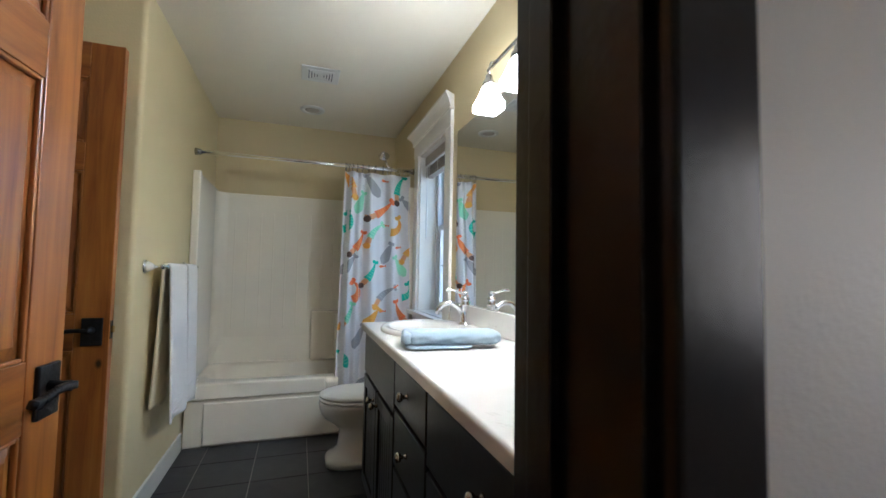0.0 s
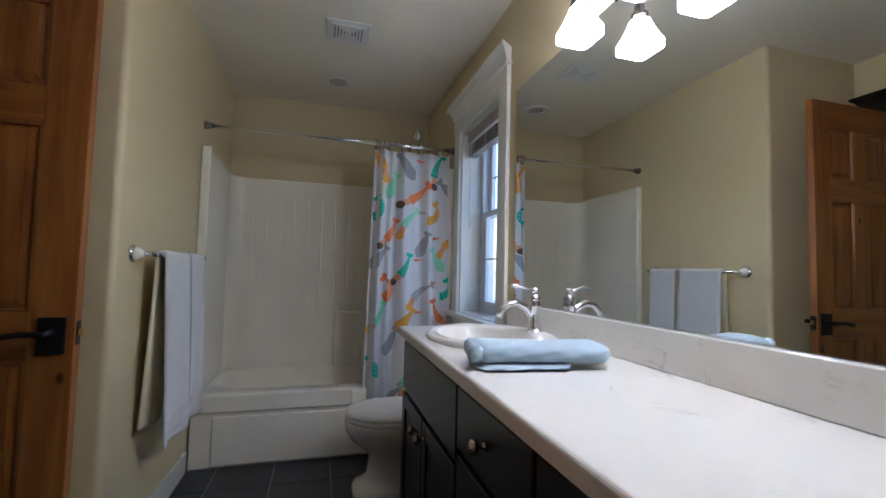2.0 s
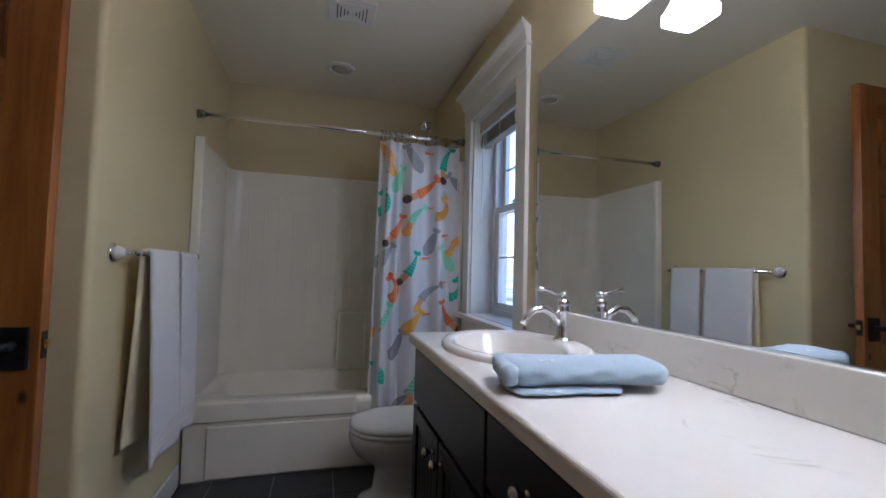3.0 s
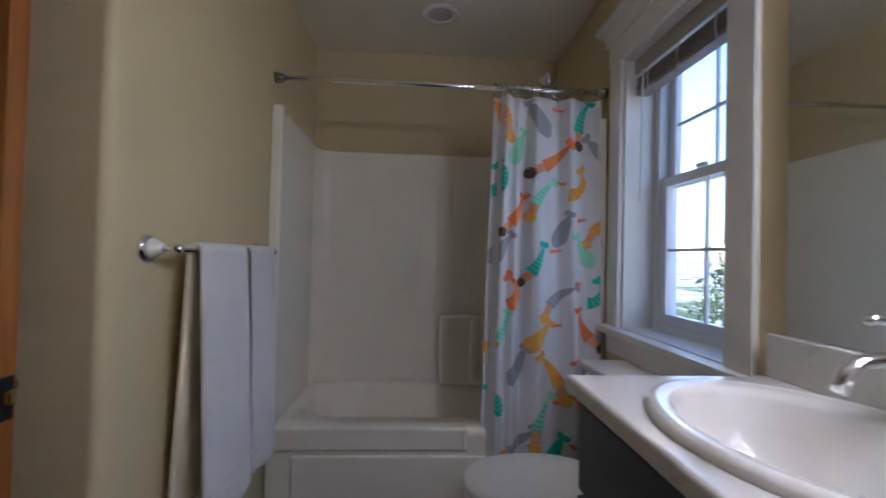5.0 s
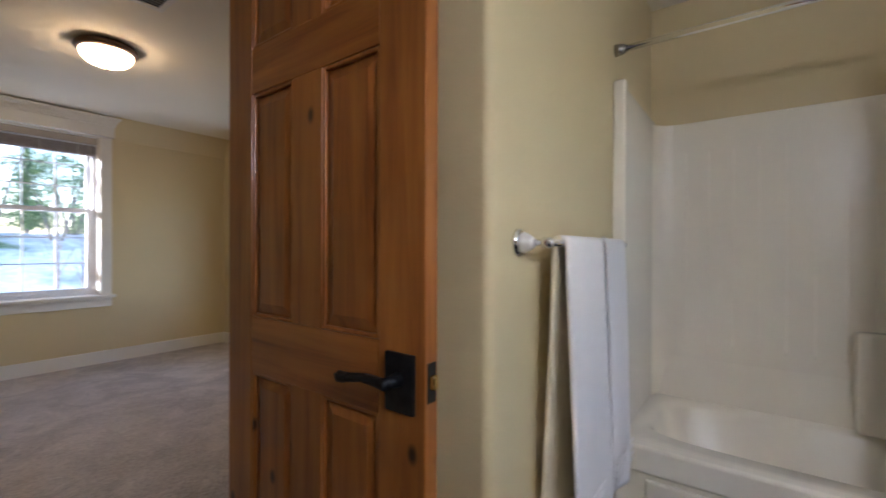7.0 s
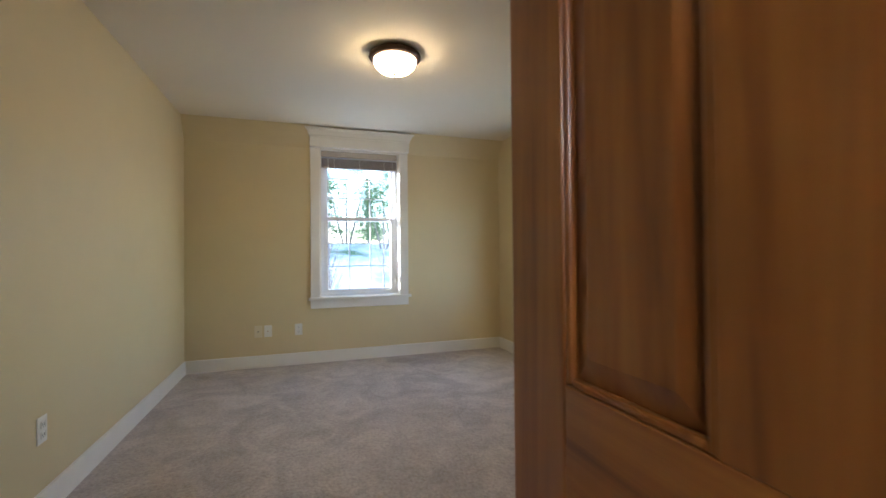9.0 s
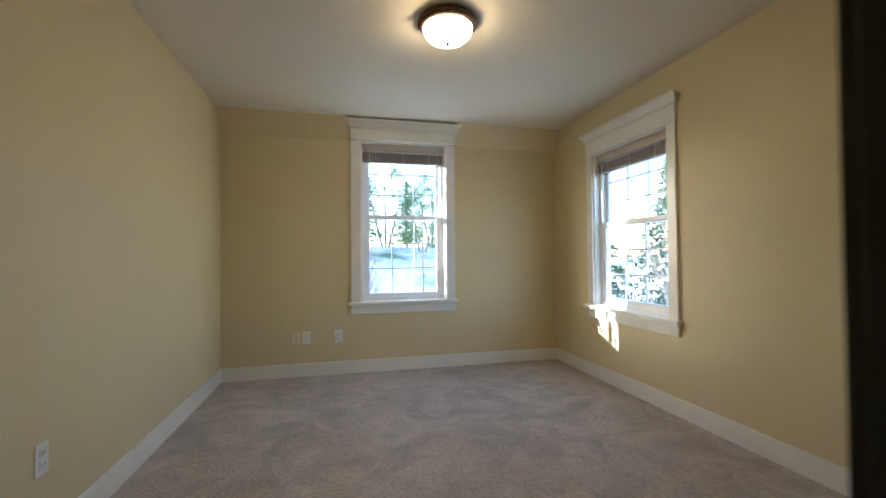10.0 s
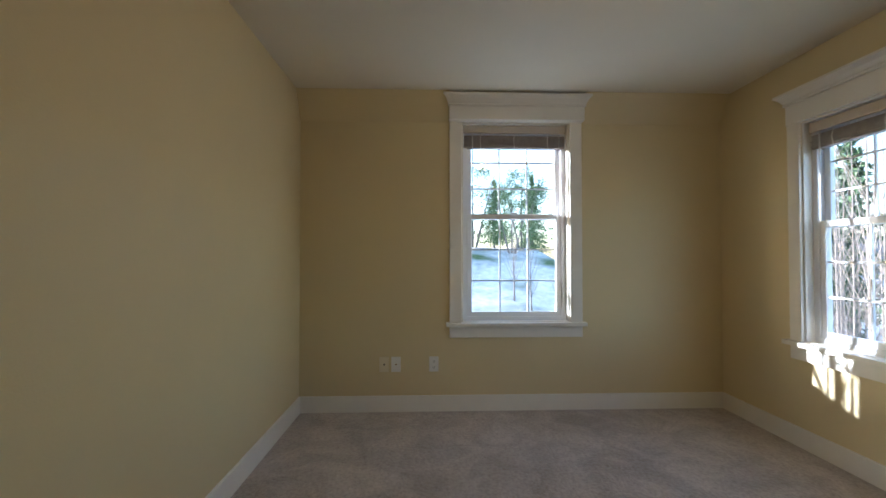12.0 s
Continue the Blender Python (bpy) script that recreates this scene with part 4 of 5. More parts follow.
cab = cabinet(-2.82, VY1, "espresso cabinet with wide drawers")
for z0, z1 in ((0.665, CT - 0.05), (0.405, 0.65), (0.125, 0.39)):
    knob(slab(cab, "drawer", -2.82, VY1, z0, z1), -3.19, (z0 + z1) / 2 + 0.005)

# counter with an oval cut-out
SX, SY, SRX, SRY = 1.270, -2.035, 0.185, 0.235
counter = thing("countertop", "white cultured marble vanity top with faint grey veins", "countertop")
bm = bmesh.new()
n = 64
x0, x1, y0, y1 = 1.008, EAST - 0.003, VY1 + 0.003, VY0 + 0.03


def edge_pt(k):
    a = 2 * math.pi * k / n
    c, s = math.cos(a), math.sin(a)
    t = min((x1 - SX) / c if c > 1e-9 else 1e9, (x0 - SX) / c if c < -1e-9 else 1e9, (y1 - SY) / s if s > 1e-9 else 1e9, (y0 - SY) / s if s < -1e-9 else 1e9)
    return SX + t * c, SY + t * s


def ring_at(f, z):
    return [bm.verts.new((*f(k), z)) for k in range(n)]


inner = lambda k: (SX + (SRX + 0.012) * math.cos(2 * math.pi * k / n), SY + (SRY + 0.012) * math.sin(2 * math.pi * k / n))
outer_top = []
for k in range(n):
    outer_top.append(edge_pt(k))
for cxy in ((x0, y0), (x0, y1), (x1, y0), (x1, y1)):
    k = min(range(n), key=lambda q: (outer_top[q][0] - cxy[0]) ** 2 + (outer_top[q][1] - cxy[1]) ** 2)
    outer_top[k] = cxy
ot = lambda k: outer_top[k]
rt = [ring_at(inner, CT - 0.03), ring_at(inner, CT), ring_at(ot, CT), ring_at(ot, CT - 0.034)]
rt.append(ring_at(inner, CT - 0.034))
for a, c in zip(rt, rt[1:]):
    for k in range(n):
        bm.faces.new((a[k], a[(k + 1) % n], c[(k + 1) % n], c[k]))
bmesh.ops.recalc_face_normals(bm, faces=bm.faces)
bmesh.ops.bevel(bm, geom=[e for e in bm.edges if all(abs(q.co.z - CT) < 1e-6 and q.co.x < x1 - 1e-4 and (abs(q.co.x - x0) < 1e-5 or abs(q.co.y - y1) < 1e-5) for q in e.verts)], offset=0.010, segments=4, profile=0.5, affect="EDGES")
part("top", bm, MARBLE, counter)
part("backsplash", boxes((EAST - 0.024, EAST - 0.003, VY1 + 0.003, VY0 + 0.028, CT + 0.0002, CT + 0.102), w=0.004, seg=3), MARBLE, counter)
part("side_splash", boxes((1.02, EAST - 0.025, VY1 + 0.003, VY1 + 0.022, CT + 0.0002, CT + 0.102), w=0.004, seg=3), MARBLE, counter)


def oval_rings(prof, seg=64):
    bm = bmesh.new()
    loops = []
    for rx, ry, z, dx in prof:
        loops.append([bm.verts.new((dx + rx * math.cos(2 * math.pi * k / seg), ry * math.sin(2 * math.pi * k / seg), z)) for k in range(seg)])
    for a, c in zip(loops, loops[1:]):
        for k in range(seg):
            bm.faces.new((a[k], a[(k + 1) % seg], c[(k + 1) % seg], c[k]))
    bm.faces.new(loops[-1])
    bmesh.ops.recalc_face_normals(bm, faces=bm.faces)
    return bm


sink = thing("sink", "white oval drop-in ceramic sink", "sink", pose(SX, SY, CT))
part("bowl", oval_rings([(0.222, 0.272, 0.000, 0), (0.223, 0.273, 0.010, 0), (0.216, 0.266, 0.019, 0), (0.205, 0.255, 0.0205, 0), (0.198, 0.248, 0.018, 0), (0.186, 0.236, 0.0175, 0), (0.165, 0.222, 0.015, -0.02), (0.158, 0.215, 0.004, -0.02), (0.145, 0.195, -0.05, -0.02), (0.11, 0.15, -0.11, -0.015), (0.05, 0.06, -0.135, -0.01), (0.02, 0.02, -0.138, -0.01)]), CERAMIC, sink, smooth=True)
part("drain", moved(lathe([(0.0, 0.0), (0.022, 0.0), (0.022, 0.004), (0.014, 0.005), (0.0, 0.003)], 24), pose(-0.01, 0, -0.1385)), CHROME, sink, smooth=True)

fa = thing("faucet", "chrome single-lever faucet with an arched spout", "faucet", pose(1.443, SY, CT + 0.019))
part("body", lathe([(0.0, 0), (0.032, 0.0), (0.032, 0.006), (0.026, 0.010), (0.0235, 0.018), (0.021, 0.05), (0.020, 0.085), (0.023, 0.092), (0.023, 0.10), (0.019, 0.106), (0.021, 0.116), (0.0225, 0.125), (0.016, 0.133), (0.011, 0.140), (0.0, 0.142)], 28), CHROME, fa, smooth=True)
part("finial", lathe([(0.0, 0.14), (0.012, 0.142), (0.016, 0.150), (0.013, 0.158), (0.006, 0.162), (0.0, 0.163)], 20), CHROME, fa, smooth=True)
part("spout", tube([(-0.012, 0, 0.055), (-0.035, 0, 0.088), (-0.07, 0, 0.106), (-0.105, 0, 0.100), (-0.130, 0, 0.080), (-0.142, 0, 0.055)], [0.013, 0.0135, 0.013, 0.012, 0.0115, 0.012], 16), CHROME, fa, smooth=True)
part("lever", tube([(0.0, 0, 0.148), (-0.03, 0, 0.154), (-0.06, 0, 0.166), (-0.085, 0, 0.168), (-0.095, 0, 0.162)], [0.007, 0.006, 0.006, 0.008, 0.004], 12), CHROME, fa, smooth=True)

# folded blue towel
ft = thing("hand_towel", "pale blue hand towel folded on the vanity top", "towel", pose(1.225, -2.455, CT, 0, 0, -9))


def roll(rx, rz, zc, ln, yo, seed, xo=0.0):
    def fn(u, q):
        a = 2 * math.pi * q
        c, s = math.cos(a), math.sin(a)
        k = (abs(c) ** 2.5 + abs(s) ** 2.5) ** (-1 / 2.5)
        wob = 1 + 0.05 * math.sin(6 * u + seed) + 0.03 * math.sin(17 * u + 12 * math.pi * q + seed) + 0.02 * math.sin(31 * u - 8 * math.pi * q)
        e = 1 - 0.35 * max(0.0, abs(2 * u - 1) - 0.86) / 0.14
        return (xo + (u - 0.5) * ln, yo + rx * c * k * wob * e, max(0.001, zc + rz * s * k * (1 + 0.06 * math.sin(5 * u + seed)) * e))
    bm = sheet(fn, 40, 36)
    bmesh.ops.remove_doubles(bm, verts=bm.verts, dist=1e-5)
    bmesh.ops.holes_fill(bm, edges=[e for e in bm.edges if e.is_boundary], sides=0)
    bmesh.ops.recalc_face_normals(bm, faces=bm.faces)
    return bm


part("flap", roll(0.078, 0.007, 0.008, 0.235, -0.006, 0.3, -0.052), BLUE, ft, smooth=True)
part("fold", roll(0.072, 0.0265, 0.0345, 0.345, 0.004, 1.9), BLUE, ft, smooth=True)
part("rolled_edge", moved(roll(0.020, 0.021, 0.036, 0.135, 0.0, 2.6), pose(-0.163, 0.002, 0, 0, 0, 84)), BLUE, ft, smooth=True)
part("embroidery", moved(boxes(*[(0.012 * k, 0.012 * k + 0.009, -0.004 + 0.006 * (k % 2), 0.002 + 0.006 * (k % 2), 0, 0.0015) for k in range(5)], w=0.0005), pose(-0.125, -0.025, 0.0585)), TOWEL, ft, "small white stitched mark")

# mirror
mr = thing("mirror", "large frameless wall mirror above the vanity", "mirror")
part("glass", boxes((EAST - 0.007, EAST - 0.0015, VY1 + 0.02, -1.715, CT + 0.106, 1.965)), MIRROR, mr)
part("channel", boxes((EAST - 0.010, EAST - 0.0005, VY1 + 0.02, -1.715, CT + 0.1025, CT + 0.1055)), CHROME, mr)

# vanity light
vl = thing("vanity_light", "nickel three-light vanity fixture with lit white glass shades", "wall lamp")
LZ = 2.035
part("backplate", boxes((EAST - 0.022, EAST, -2.685, -2.525, LZ - 0.055, LZ + 0.055), w=0.006, seg=3), NICKEL, vl)
part("bar", tube([(EAST - 0.085, -2.925, LZ + 0.01), (EAST - 0.085, -2.285, LZ + 0.01)], 0.008, 12), NICKEL, vl, smooth=True)
part("stem", tube([(EAST - 0.02, -2.605, LZ + 0.01), (EAST - 0.085, -2.605, LZ + 0.01)], 0.010, 12), NICKEL, vl, smooth=True)
for y in (-2.36, -2.605, -2.85):
    part("arm", tube([(EAST - 0.085, y, LZ + 0.01), (EAST - 0.105, y, LZ + 0.005), (EAST - 0.115, y, LZ - 0.03), (EAST - 0.115, y, LZ - 0.05)], 0.006, 10), NICKEL, vl, smooth=True)
    part("socket", moved(lathe([(0.0, 0.05), (0.014, 0.05), (0.017, 0.03), (0.026, 0.02), (0.027, 0.0), (0.0, 0.0)], 24), pose(EAST - 0.115, y, LZ - 0.10)), NICKEL, vl, smooth=True)
    sh_ = part("shade", moved(lathe([(0.023, 0.0), (0.026, -0.010), (0.030, -0.022), (0.043, -0.054), (0.054, -0.074), (0.054, -0.100), (0.049, -0.100), (0.047, -0.076), (0.021, -0.013)], 40, power=7), pose(EAST - 0.115, y, LZ - 0.098, 0, 0, 0)), SHADE, vl, "glowing white glass shade", True)

# bathroom ceiling fittings
fan = thing("exhaust_fan", "white square exhaust fan grille on the ceiling", "vent", pose(0.778, -1.115, TOP))
part("frame", boxes((-0.118, 0.118, -0.105, 0.105, -0.008, 0.0), w=0.003), VENTM, fan)
part("backing", boxes((-0.085, 0.085, -0.075, 0.075, -0.0095, -0.007)), SLOT, fan)
for k in range(5):
    a, c = 0.086 - 0.017 * k, 0.076 - 0.015 * k
    t = 0.0115
    part("louvre", boxes((-a, a, -c, -c + t, -0.013, -0.0085), (-a, a, c - t, c, -0.013, -0.0085), (-a, -a + t, -c + t, c - t, -0.013, -0.0085), (a - t, a, -c + t, c - t, -0.013, -0.0085)), VENTM, fan)
can = thing("recessed_light", "white recessed ceiling light over the tub", "ceiling lamp", pose(0.745, -0.46, TOP))
part("trim_ring", lathe([(0.060, -0.002), (0.095, 0.0), (0.092, -0.008), (0.070, -0.012), (0.058, -0.006), (0.060, -0.002)], 40), VENTM, can, smooth=True)
part("lens", lathe([(0.0, -0.009), (0.04, -0.008), (0.062, -0.004), (0.0, -0.002)], 36), VALANCE, can, smooth=True)

# ---- bedroom fittings ----
lamp = thing("ceiling_light", "lit flush ceiling light with a bronze rim and alabaster bowl", "ceiling lamp", pose(-2.88, -1.62, TOP))
part("pan", lathe([(0.0, 0.0), (0.150, 0.0), (0.165, -0.012), (0.170, -0.030), (0.160, -0.042), (0.145, -0.048), (0.0, -0.046)], 48), BRONZE, lamp, smooth=True)
part("bowl", lathe([(0.138, -0.046), (0.138, -0.060), (0.128, -0.085), (0.105, -0.108), (0.065, -0.124), (0.02, -0.130), (0.0, -0.130)], 48), DOME, lamp, "glowing cream alabaster glass", True)
part("finial", lathe([(0.0, -0.128), (0.012, -0.130), (0.013, -0.136), (0.006, -0.141), (0.008, -0.148), (0.0, -0.152)], 20), BRONZE, lamp, smooth=True)

reg = thing("ceiling_register", "white louvred air register on the ceiling", "vent", pose(-2.0, -1.70, TOP))
part("frame", boxes((-0.15, 0.15, -0.13, -0.10, -0.007, 0), (-0.15, 0.15, 0.10, 0.13, -0.007, 0), (-0.15, -0.12, -0.10, 0.10, -0.007, 0), (0.12, 0.15, -0.10, 0.10, -0.007, 0), w=0.002), VENTM, reg)
part("backing", boxes((-0.12, 0.12, -0.10, 0.10, -0.002, -0.0005)), NICKEL, reg)
for k in range(9):
    part("slat", moved(boxes((-0.0115, 0.0115, -0.10, 0.10, -0.0008, 0.0008)), pose(-0.105 + 0.026 * k, 0, -0.008, 0, 24, 0)), VENTM, reg)


def outlet(m, kind, label, material):
    """A wall plate: duplex receptacle or a blank with one jack; local y out of the wall."""
    ob = thing("wall_outlet", label, "outlet", m)
    part("plate", boxes((-0.036, 0.036, 0, 0.006, -0.058, 0.058), w=0.003), material, ob)
    if kind == "duplex":
        for z in (-0.022, 0.022):
            r = part("receptacle", boxes((-0.016, 0.016, 0.005, 0.0085, z - 0.015, z + 0.015), w=0.004), material, ob)
            part("slot", boxes((-0.0075, -0.0045, 0.0083, 0.009, z - 0.004, z + 0.007), (0.0045, 0.0075, 0.0083, 0.009, z - 0.004, z + 0.006), (-0.002, 0.002, 0.0083, 0.009, z - 0.011, z - 0.007)), SLOT, r)
    else:
        part("jack", moved(lathe([(0.0, 0.006), (0.006, 0.006), (0.006, 0.010), (0.0, 0.010)], 14), pose(0, 0, 0, -90, 0, 0)), SLOT if kind == "jack" else BRASS, ob)
    return ob


outlet(pose(BED_W, -2.625, 0.362, 0, 0, -90), "jack", "almond wall plate with a small jack", ALMOND)
outlet(pose(BED_W, -2.535, 0.362, 0, 0, -90), "coax", "white wall plate with a cable jack", PLATE)
outlet(pose(BED_W, -2.245, 0.362, 0, 0, -90), "duplex", "white duplex wall outlet", PLATE)
outlet(pose(-2.44, BED_S, 0.385, 0, 0, 0), "duplex", "white duplex wall outlet above the baseboard", PLATE)

# ---- outdoors ----
GZ = -2.7


def ground_z(x, y):
    r = max(0.0, min(1.0, (-8 - x) / 19))
    far = max(0.0, (-21 - x) / 200)
    n = max(0.0, min(1.0, (11 - y) / 7))
    return GZ + n * (4.4 * r * r * (3 - 2 * r) + 2.0 * far) + 0.12 * math.sin(x * 0.7) * math.cos(y * 0.6)


def spread(q):
    d = 2 * q - 1
    return math.copysign(6 * abs(d) + 900 * abs(d) ** 5, d)


def sheet_ground(u, q):
    x, y = spread(u) - 6, spread(q)
    return (x, y, ground_z(x, y))


setting("ground", sheet(sheet_ground, 120, 120), GRASS, "winter grass and brush outside", "ground", True)


def leaf_cloud(pts, size, rnd):
    """Many small leaf blades about given points."""
    vs, fs = [], []
    for p, s in pts:
        a = Vector((rnd.gauss(0, 1), rnd.gauss(0, 1), rnd.gauss(0, 0.7))).normalized()
        c = a.orthogonal().normalized()
        c = Matrix.Rotation(rnd.uniform(0, 6.28), 3, a) @ c
        l, w = size * s * rnd.uniform(0.7, 1.3), size * s * 0.36
        k = len(vs)
        side = a.cross(c)
        vs += [p - c * l, p + side * w, p + c * l, p - side * w]
        fs.append((k, k + 1, k + 2, k + 3))
    bm = bmesh.new()
    bv = [bm.verts.new(q) for q in vs]
    for f in fs:
        bm.faces.new([bv[q] for q in f])
    return bm


def conifer(h, seed):
    rnd = random.Random(seed)
    ob = thing("fir_tree", "dark green fir tree on the bank", "tree")
    part("trunk", tube([(0, 0, -0.3), (0.05, 0, h * 0.5), (0, 0, h)], [h * 0.022, h * 0.014, 0.01], 8), BARK, ob)
    pts = []
    for k in range(int(150 + h * 10)):
        z = h * (0.12 + 0.88 * rnd.random() ** 0.9)
        r = (h - z) * 0.30 * rnd.uniform(0.6, 1.15)
        a = rnd.uniform(0, 6.28)
        for q in range(14):
            f = rnd.random() ** 0.6
            pts.append((Vector((r * f * math.cos(a) + rnd.gauss(0, 0.06), r * f * math.sin(a) + rnd.gauss(0, 0.06), z - 0.25 * r * f + rnd.gauss(0, 0.05))), 1 - 0.4 * f))
    part("crown", leaf_cloud(pts, h * 0.024, rnd), NEEDLE, ob)
    return ob


def bush(h, w, seed):
    rnd = random.Random(seed)
    ob = thing("evergreen_bush", "tall green evergreen bush outside the window", "bush")
    pts = []
    for k in range(3):
        part("stem", tube([(0.1 * k - 0.1, 0, -0.2), (0.2 * (k - 1) * w, 0.1 * (k - 1), h * 0.55), (0.3 * (k - 1) * w, 0.2 * (k - 1), h * 0.9)], [0.05, 0.03, 0.008], 7), BARK, ob)
    for k in range(110):
        a, z = rnd.uniform(0, 6.28), rnd.random()
        r = w * (0.35 + 0.65 * rnd.random() ** 0.5) * math.sqrt(max(0.04, 1 - z ** 2.2)) * 0.5
        c = Vector((r * math.cos(a), r * math.sin(a), h * (0.08 + 0.92 * z)))
        for q in range(55):
            pts.append((c + Vector((rnd.gauss(0, 0.13), rnd.gauss(0, 0.13), rnd.gauss(0, 0.10))) * (h / 3), rnd.uniform(0.7, 1.2)))
    part("crown", leaf_cloud(pts, 0.045 * h / 3, rnd), LEAF, ob)
    return ob


def sapling(h, seed, thick=1.0, bend=0.12):
    """A bare young tree: one leader and many upright twigs, in one branch mesh."""
    rnd = random.Random(seed)
    ob = thing("bare_tree", "slender bare winter tree", "tree")
    lean = rnd.uniform(-bend, bend)
    part("trunk", tube([(0, 0, -0.3), (lean * h * 0.3, 0, h * 0.4), (lean * h * 0.6, 0.05, h)], [thick * (0.035 + 0.005 * h), thick * (0.02 + 0.002 * h), 0.004 * thick], 7), BARK, ob)
    out = bmesh.new()
    for k in range(26):
        f = rnd.uniform(0.12, 0.95)
        a = rnd.uniform(0, 6.28)
        l = h * 0.38 * (1.1 - f) + 0.2
        p0 = Vector((lean * h * 0.6 * f, 0.04 * f, h * f))
        d = Vector((math.cos(a) * 0.45, math.sin(a) * 0.45, 1)).normalized()
        seg = tube([p0, p0 + d * l * 0.5 + Vector((0, 0, 0.02)), p0 + d * l + Vector((rnd.gauss(0, 0.08), rnd.gauss(0, 0.08), 0.1))], [0.009 * thick, 0.006 * thick, 0.002], 4, False)
        me = bpy.data.meshes.new("twig")
        seg.to_mesh(me)
        seg.free()
        out.from_mesh(me)
        bpy.data.meshes.remove(me)
    part("branches", out, BARK, ob)
    return ob


def plant(proto, spots, group):
    for i, (x, y, s, rz) in enumerate(spots):
        m = pose(x, y, ground_z(x, y), 0, 0, rz)
        ob = proto if i == 0 else copy_thing(proto, m)
        if i == 0:
            ob.matrix_basis = m
        ob.scale = (s, s, s)
        tagged(ob, group=group)


rnd = random.Random(3)
plant(conifer(9.0, 1), [(-34, -8.0, 0.75, 0), (-33, -2.6, 0.72, 40), (-36, -5.0, 0.8, 90), (-32, 2.5, 0.55, 10), (-38, -11, 0.9, 200), (-35, 6.0, 0.8, 120), (-30, -12.5, 0.7, 60), (-18, 13.5, 1.05, 30), (-21, 18, 1.2, 75), (-14, 15, 0.9, 140), (-25, 14, 1.0, 20), (-30, -0.9, 0.68, 70), (-29, -4.5, 0.62, 170), (-29, -6.6, 0.7, 10), (-31, -2.2, 0.75, 260), (-31, 17, 0.9, 300), (-36, -18, 1.0, 33)], "firs on the bank")
plant(bush(3.2, 3.0, 2), [(-26, -3.0, 1.25, 0), (-27, 0.4, 1.55, 50), (-25, -5.6, 1.2, 100), (-27.5, 3.5, 1.5, 210), (-26, -9, 1.3, 20), (-24, 2.2, 1.15, 80), (-28, -7, 1.4, 300), (-17, 19, 1.3, 70), (-24, 16, 1.2, 10), (5.6, 0.1, 1.50, 0), (6.4, -2.2, 1.40, 90), (6.3, 2.4, 1.55, 150), (8.0, 5.0, 1.3, 30), (9.4, 8.0, 1.2, 190)], "evergreen bushes")
spots = [(-9.5 - 6 * rnd.random(), -4.3 + 3.0 * rnd.random(), rnd.uniform(0.7, 1.15), rnd.uniform(0, 360)) for k in range(15)]
spots += [(-16 - 5 * rnd.random(), -9 + 13 * rnd.random(), rnd.uniform(0.6, 0.9), rnd.uniform(0, 360)) for k in range(12)]
plant(sapling(3.6, 4), spots, "bare trees before the west window")
plant(sapling(6.5, 9, 0.6), [(-7.5 - 0.55 * k + 2.2 * rnd.random(), 3.2 + 0.5 * k + 1.5 * rnd.random(), rnd.uniform(0.75, 1.15), rnd.uniform(0, 360)) for k in range(20)] + [(9.5, 2.0, 0.8, 0), (10.5, 5.2, 0.85, 80), (11, -1.0, 0.85, 180)], "bare trees beside the house")

# two unseen trunks, added to block sun and split the patch under window_3
plant(sapling(9.0, 21, 0.9, 0.0), [(-6.0, -3.49, 1.0, 0)], "bare trees beside the wall")
plant(sapling(9.0, 22, 2.7, 0.0), [(-5.79, -3.49, 1.0, 0)], "bare trees beside the wall")

fence = thing("rail_fence", "white two-rail wooden fence across the lawn", "fence")
for k in range(28):
    x = -72 + 2.4 * k
    part("post", boxes((x - 0.06, x + 0.06, 33.9, 34.02, GZ - 0.3, GZ + 1.15), w=0.01), TRIM, fence)
    for z in (0.45, 0.95):
        part("rail", boxes((x + 0.06, x + 2.34, 33.93, 33.98, GZ + z - 0.07, GZ + z + 0.07)), TRIM, fence)
house = thing("neighbour_house", "pale sided house with a grey gable roof", "house")
hx, hy = -58.0, 44.0
part("wall", boxes((hx, hx + 12, hy, hy + 8, GZ - 0.3, GZ + 3.6)), SIDING, house)
bm = bmesh.new()
pr = [(-0.5, 3.5), (6, 6.6), (12.5, 3.5), (12.5, 3.7), (6, 6.85), (-0.5, 3.7)]
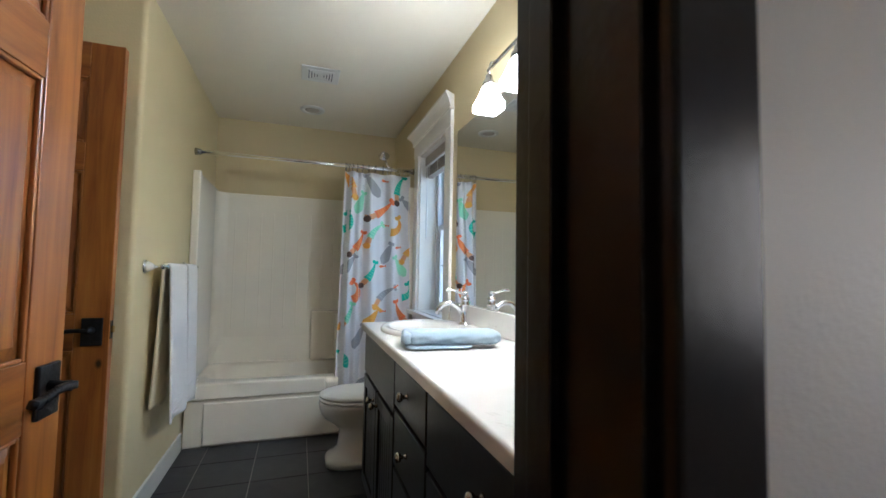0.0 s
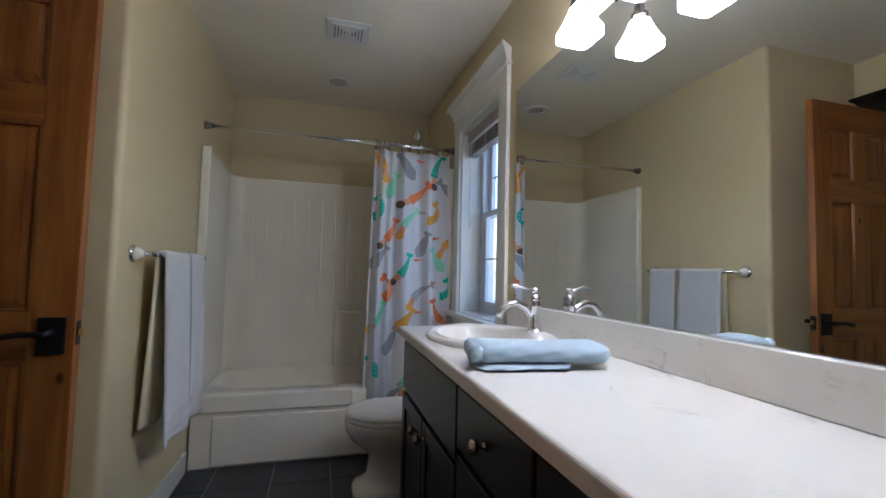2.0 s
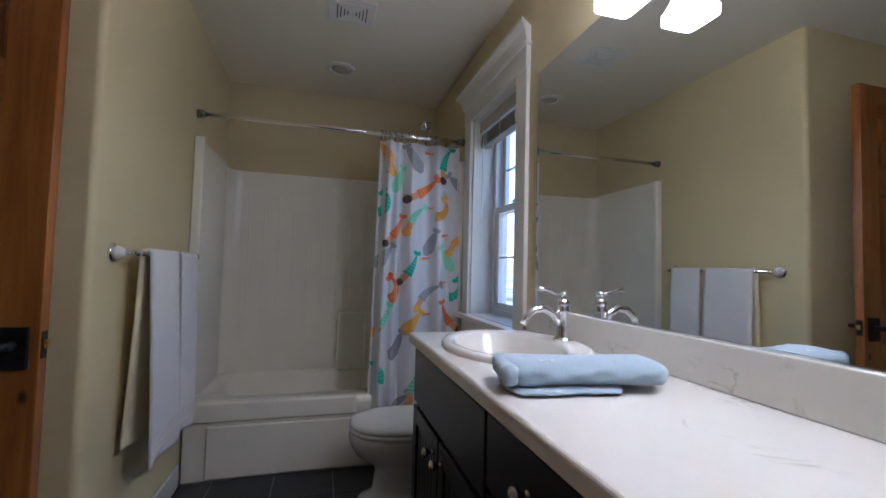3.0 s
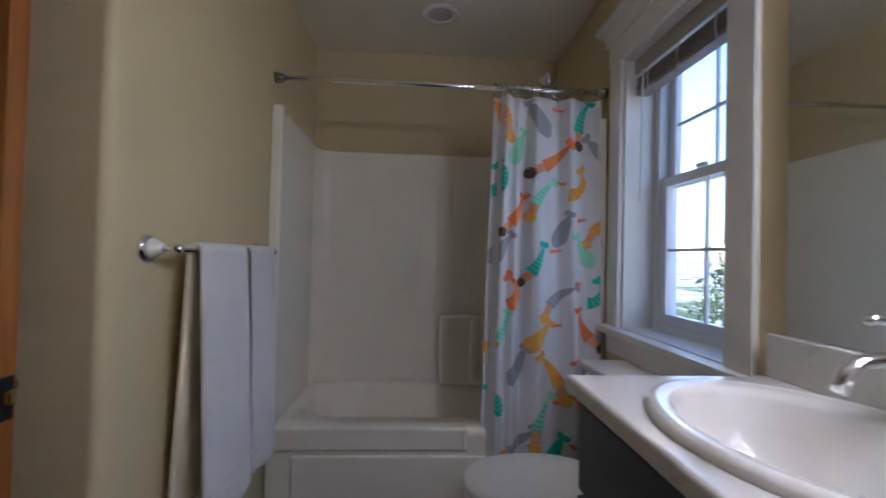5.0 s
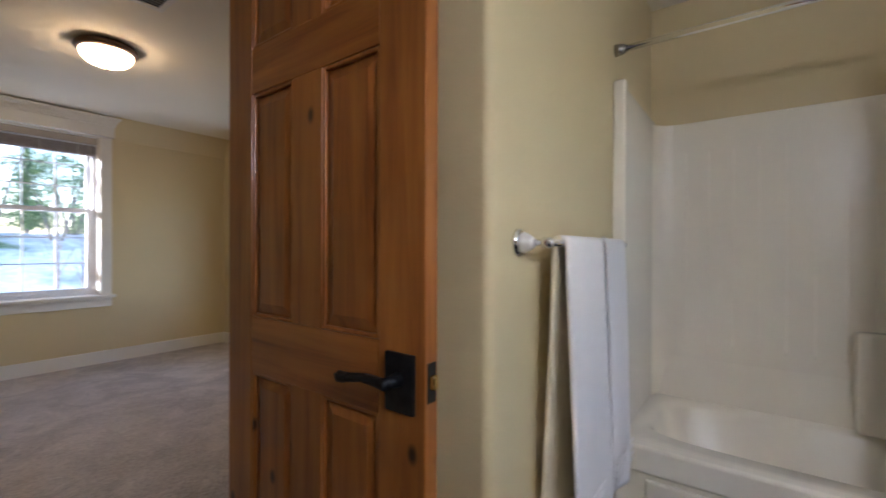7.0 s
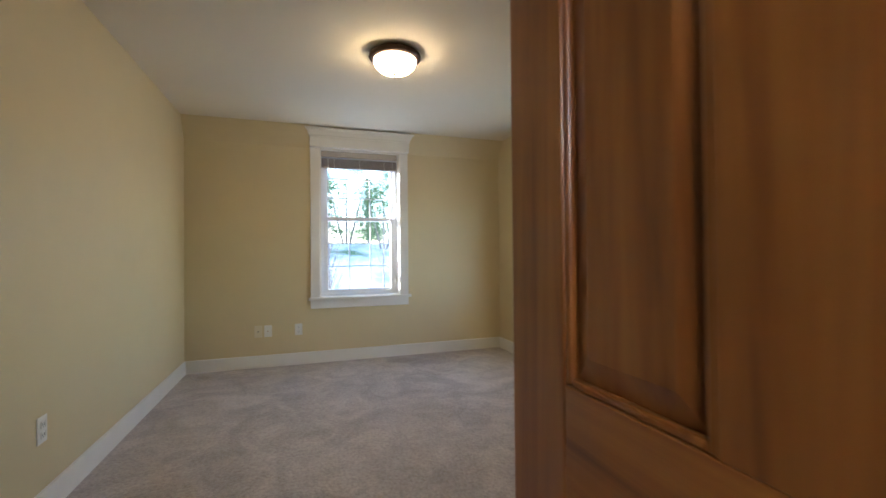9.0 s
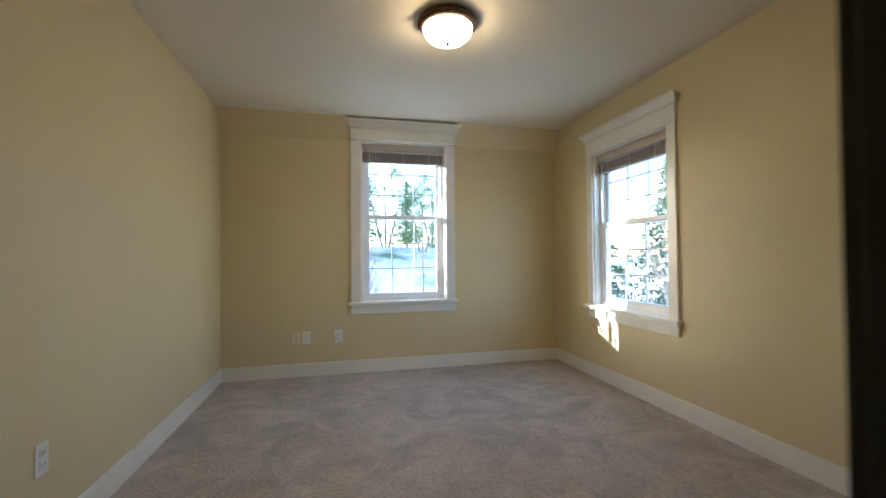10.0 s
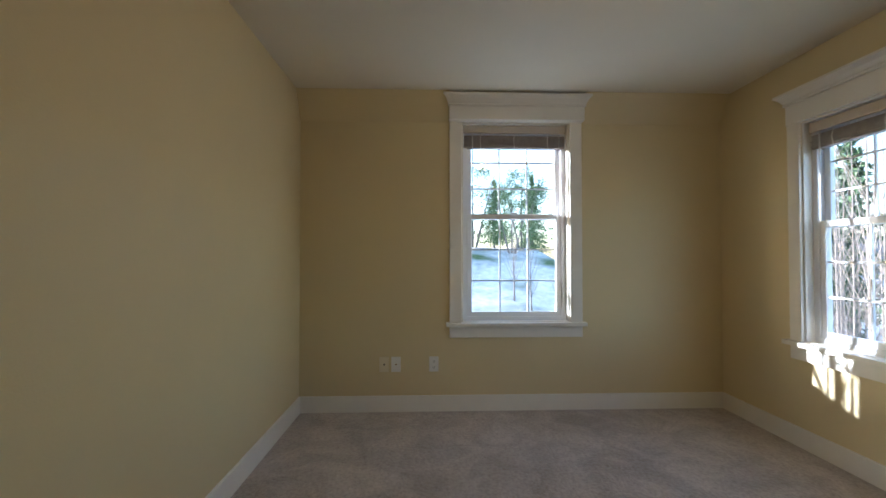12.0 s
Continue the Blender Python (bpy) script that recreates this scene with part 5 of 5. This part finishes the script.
ra = [bm.verts.new((hx + a, hy - 0.5, GZ + z)) for a, z in pr]
rb = [bm.verts.new((hx + a, hy + 8.5, GZ + z)) for a, z in pr]
for k in range(6):
    bm.faces.new((ra[k], ra[(k + 1) % 6], rb[(k + 1) % 6], rb[k]))
bm.faces.new(ra[::-1])
bm.faces.new(rb)
bmesh.ops.recalc_face_normals(bm, faces=bm.faces)
part("roof", bm, ROOF, house)
bm = bmesh.new()
g = [bm.verts.new((hx + a, hy + 0.02, GZ + z)) for a, z in ((0, 3.6), (12, 3.6), (6, 6.5))]
bm.faces.new(g)
part("gable", bm, SIDING, house)
for x in (2.0, 8.0):
    wd = part("window", boxes((hx + x, hx + x + 1.5, hy - 0.06, hy, GZ + 1.0, GZ + 2.4)), TRIM, house)
    part("pane", boxes((hx + x + 0.1, hx + x + 1.4, hy - 0.08, hy - 0.062, GZ + 1.1, GZ + 2.3)), SLOT, wd)

# ---- bathroom floor tiles, the many small pieces last ----
floor = bpy.data.objects["floor_bath"]
T, J = 0.3055, 0.0045
tiles = {}
for i in range(-3, 5):
    for j in range(-9, 2):
        x0 = max(0.165 + T * i + J / 2, WEST + 0.002)
        x1 = min(0.165 + T * (i + 1) - J / 2, EAST - 0.002)
        y0 = max(-1.02 + T * j + J / 2, SOUTH - 0.09)
        y1 = min(-1.02 + T * (j + 1) - J / 2, TUB_Y - 0.004)
        if x1 - x0 < 0.02 or y1 - y0 < 0.02 or (x1 < 0.0 and y0 > RETURN_Y):
            continue
        key = (round(x1 - x0, 4), round(y1 - y0, 4))
        if key not in tiles:
            me = bpy.data.meshes.new("tile")
            bm = boxes((-(x1 - x0) / 2, (x1 - x0) / 2, -(y1 - y0) / 2, (y1 - y0) / 2, -0.006, 0.0), w=0.0016, seg=1)
            bm.to_mesh(me)
            bm.free()
            me.materials.append(TILE)
            tiles[key] = me
        ob = new("tile", tiles[key])
        ob.parent = floor
        ob.location = ((x0 + x1) / 2, (y0 + y1) / 2, 0.0)
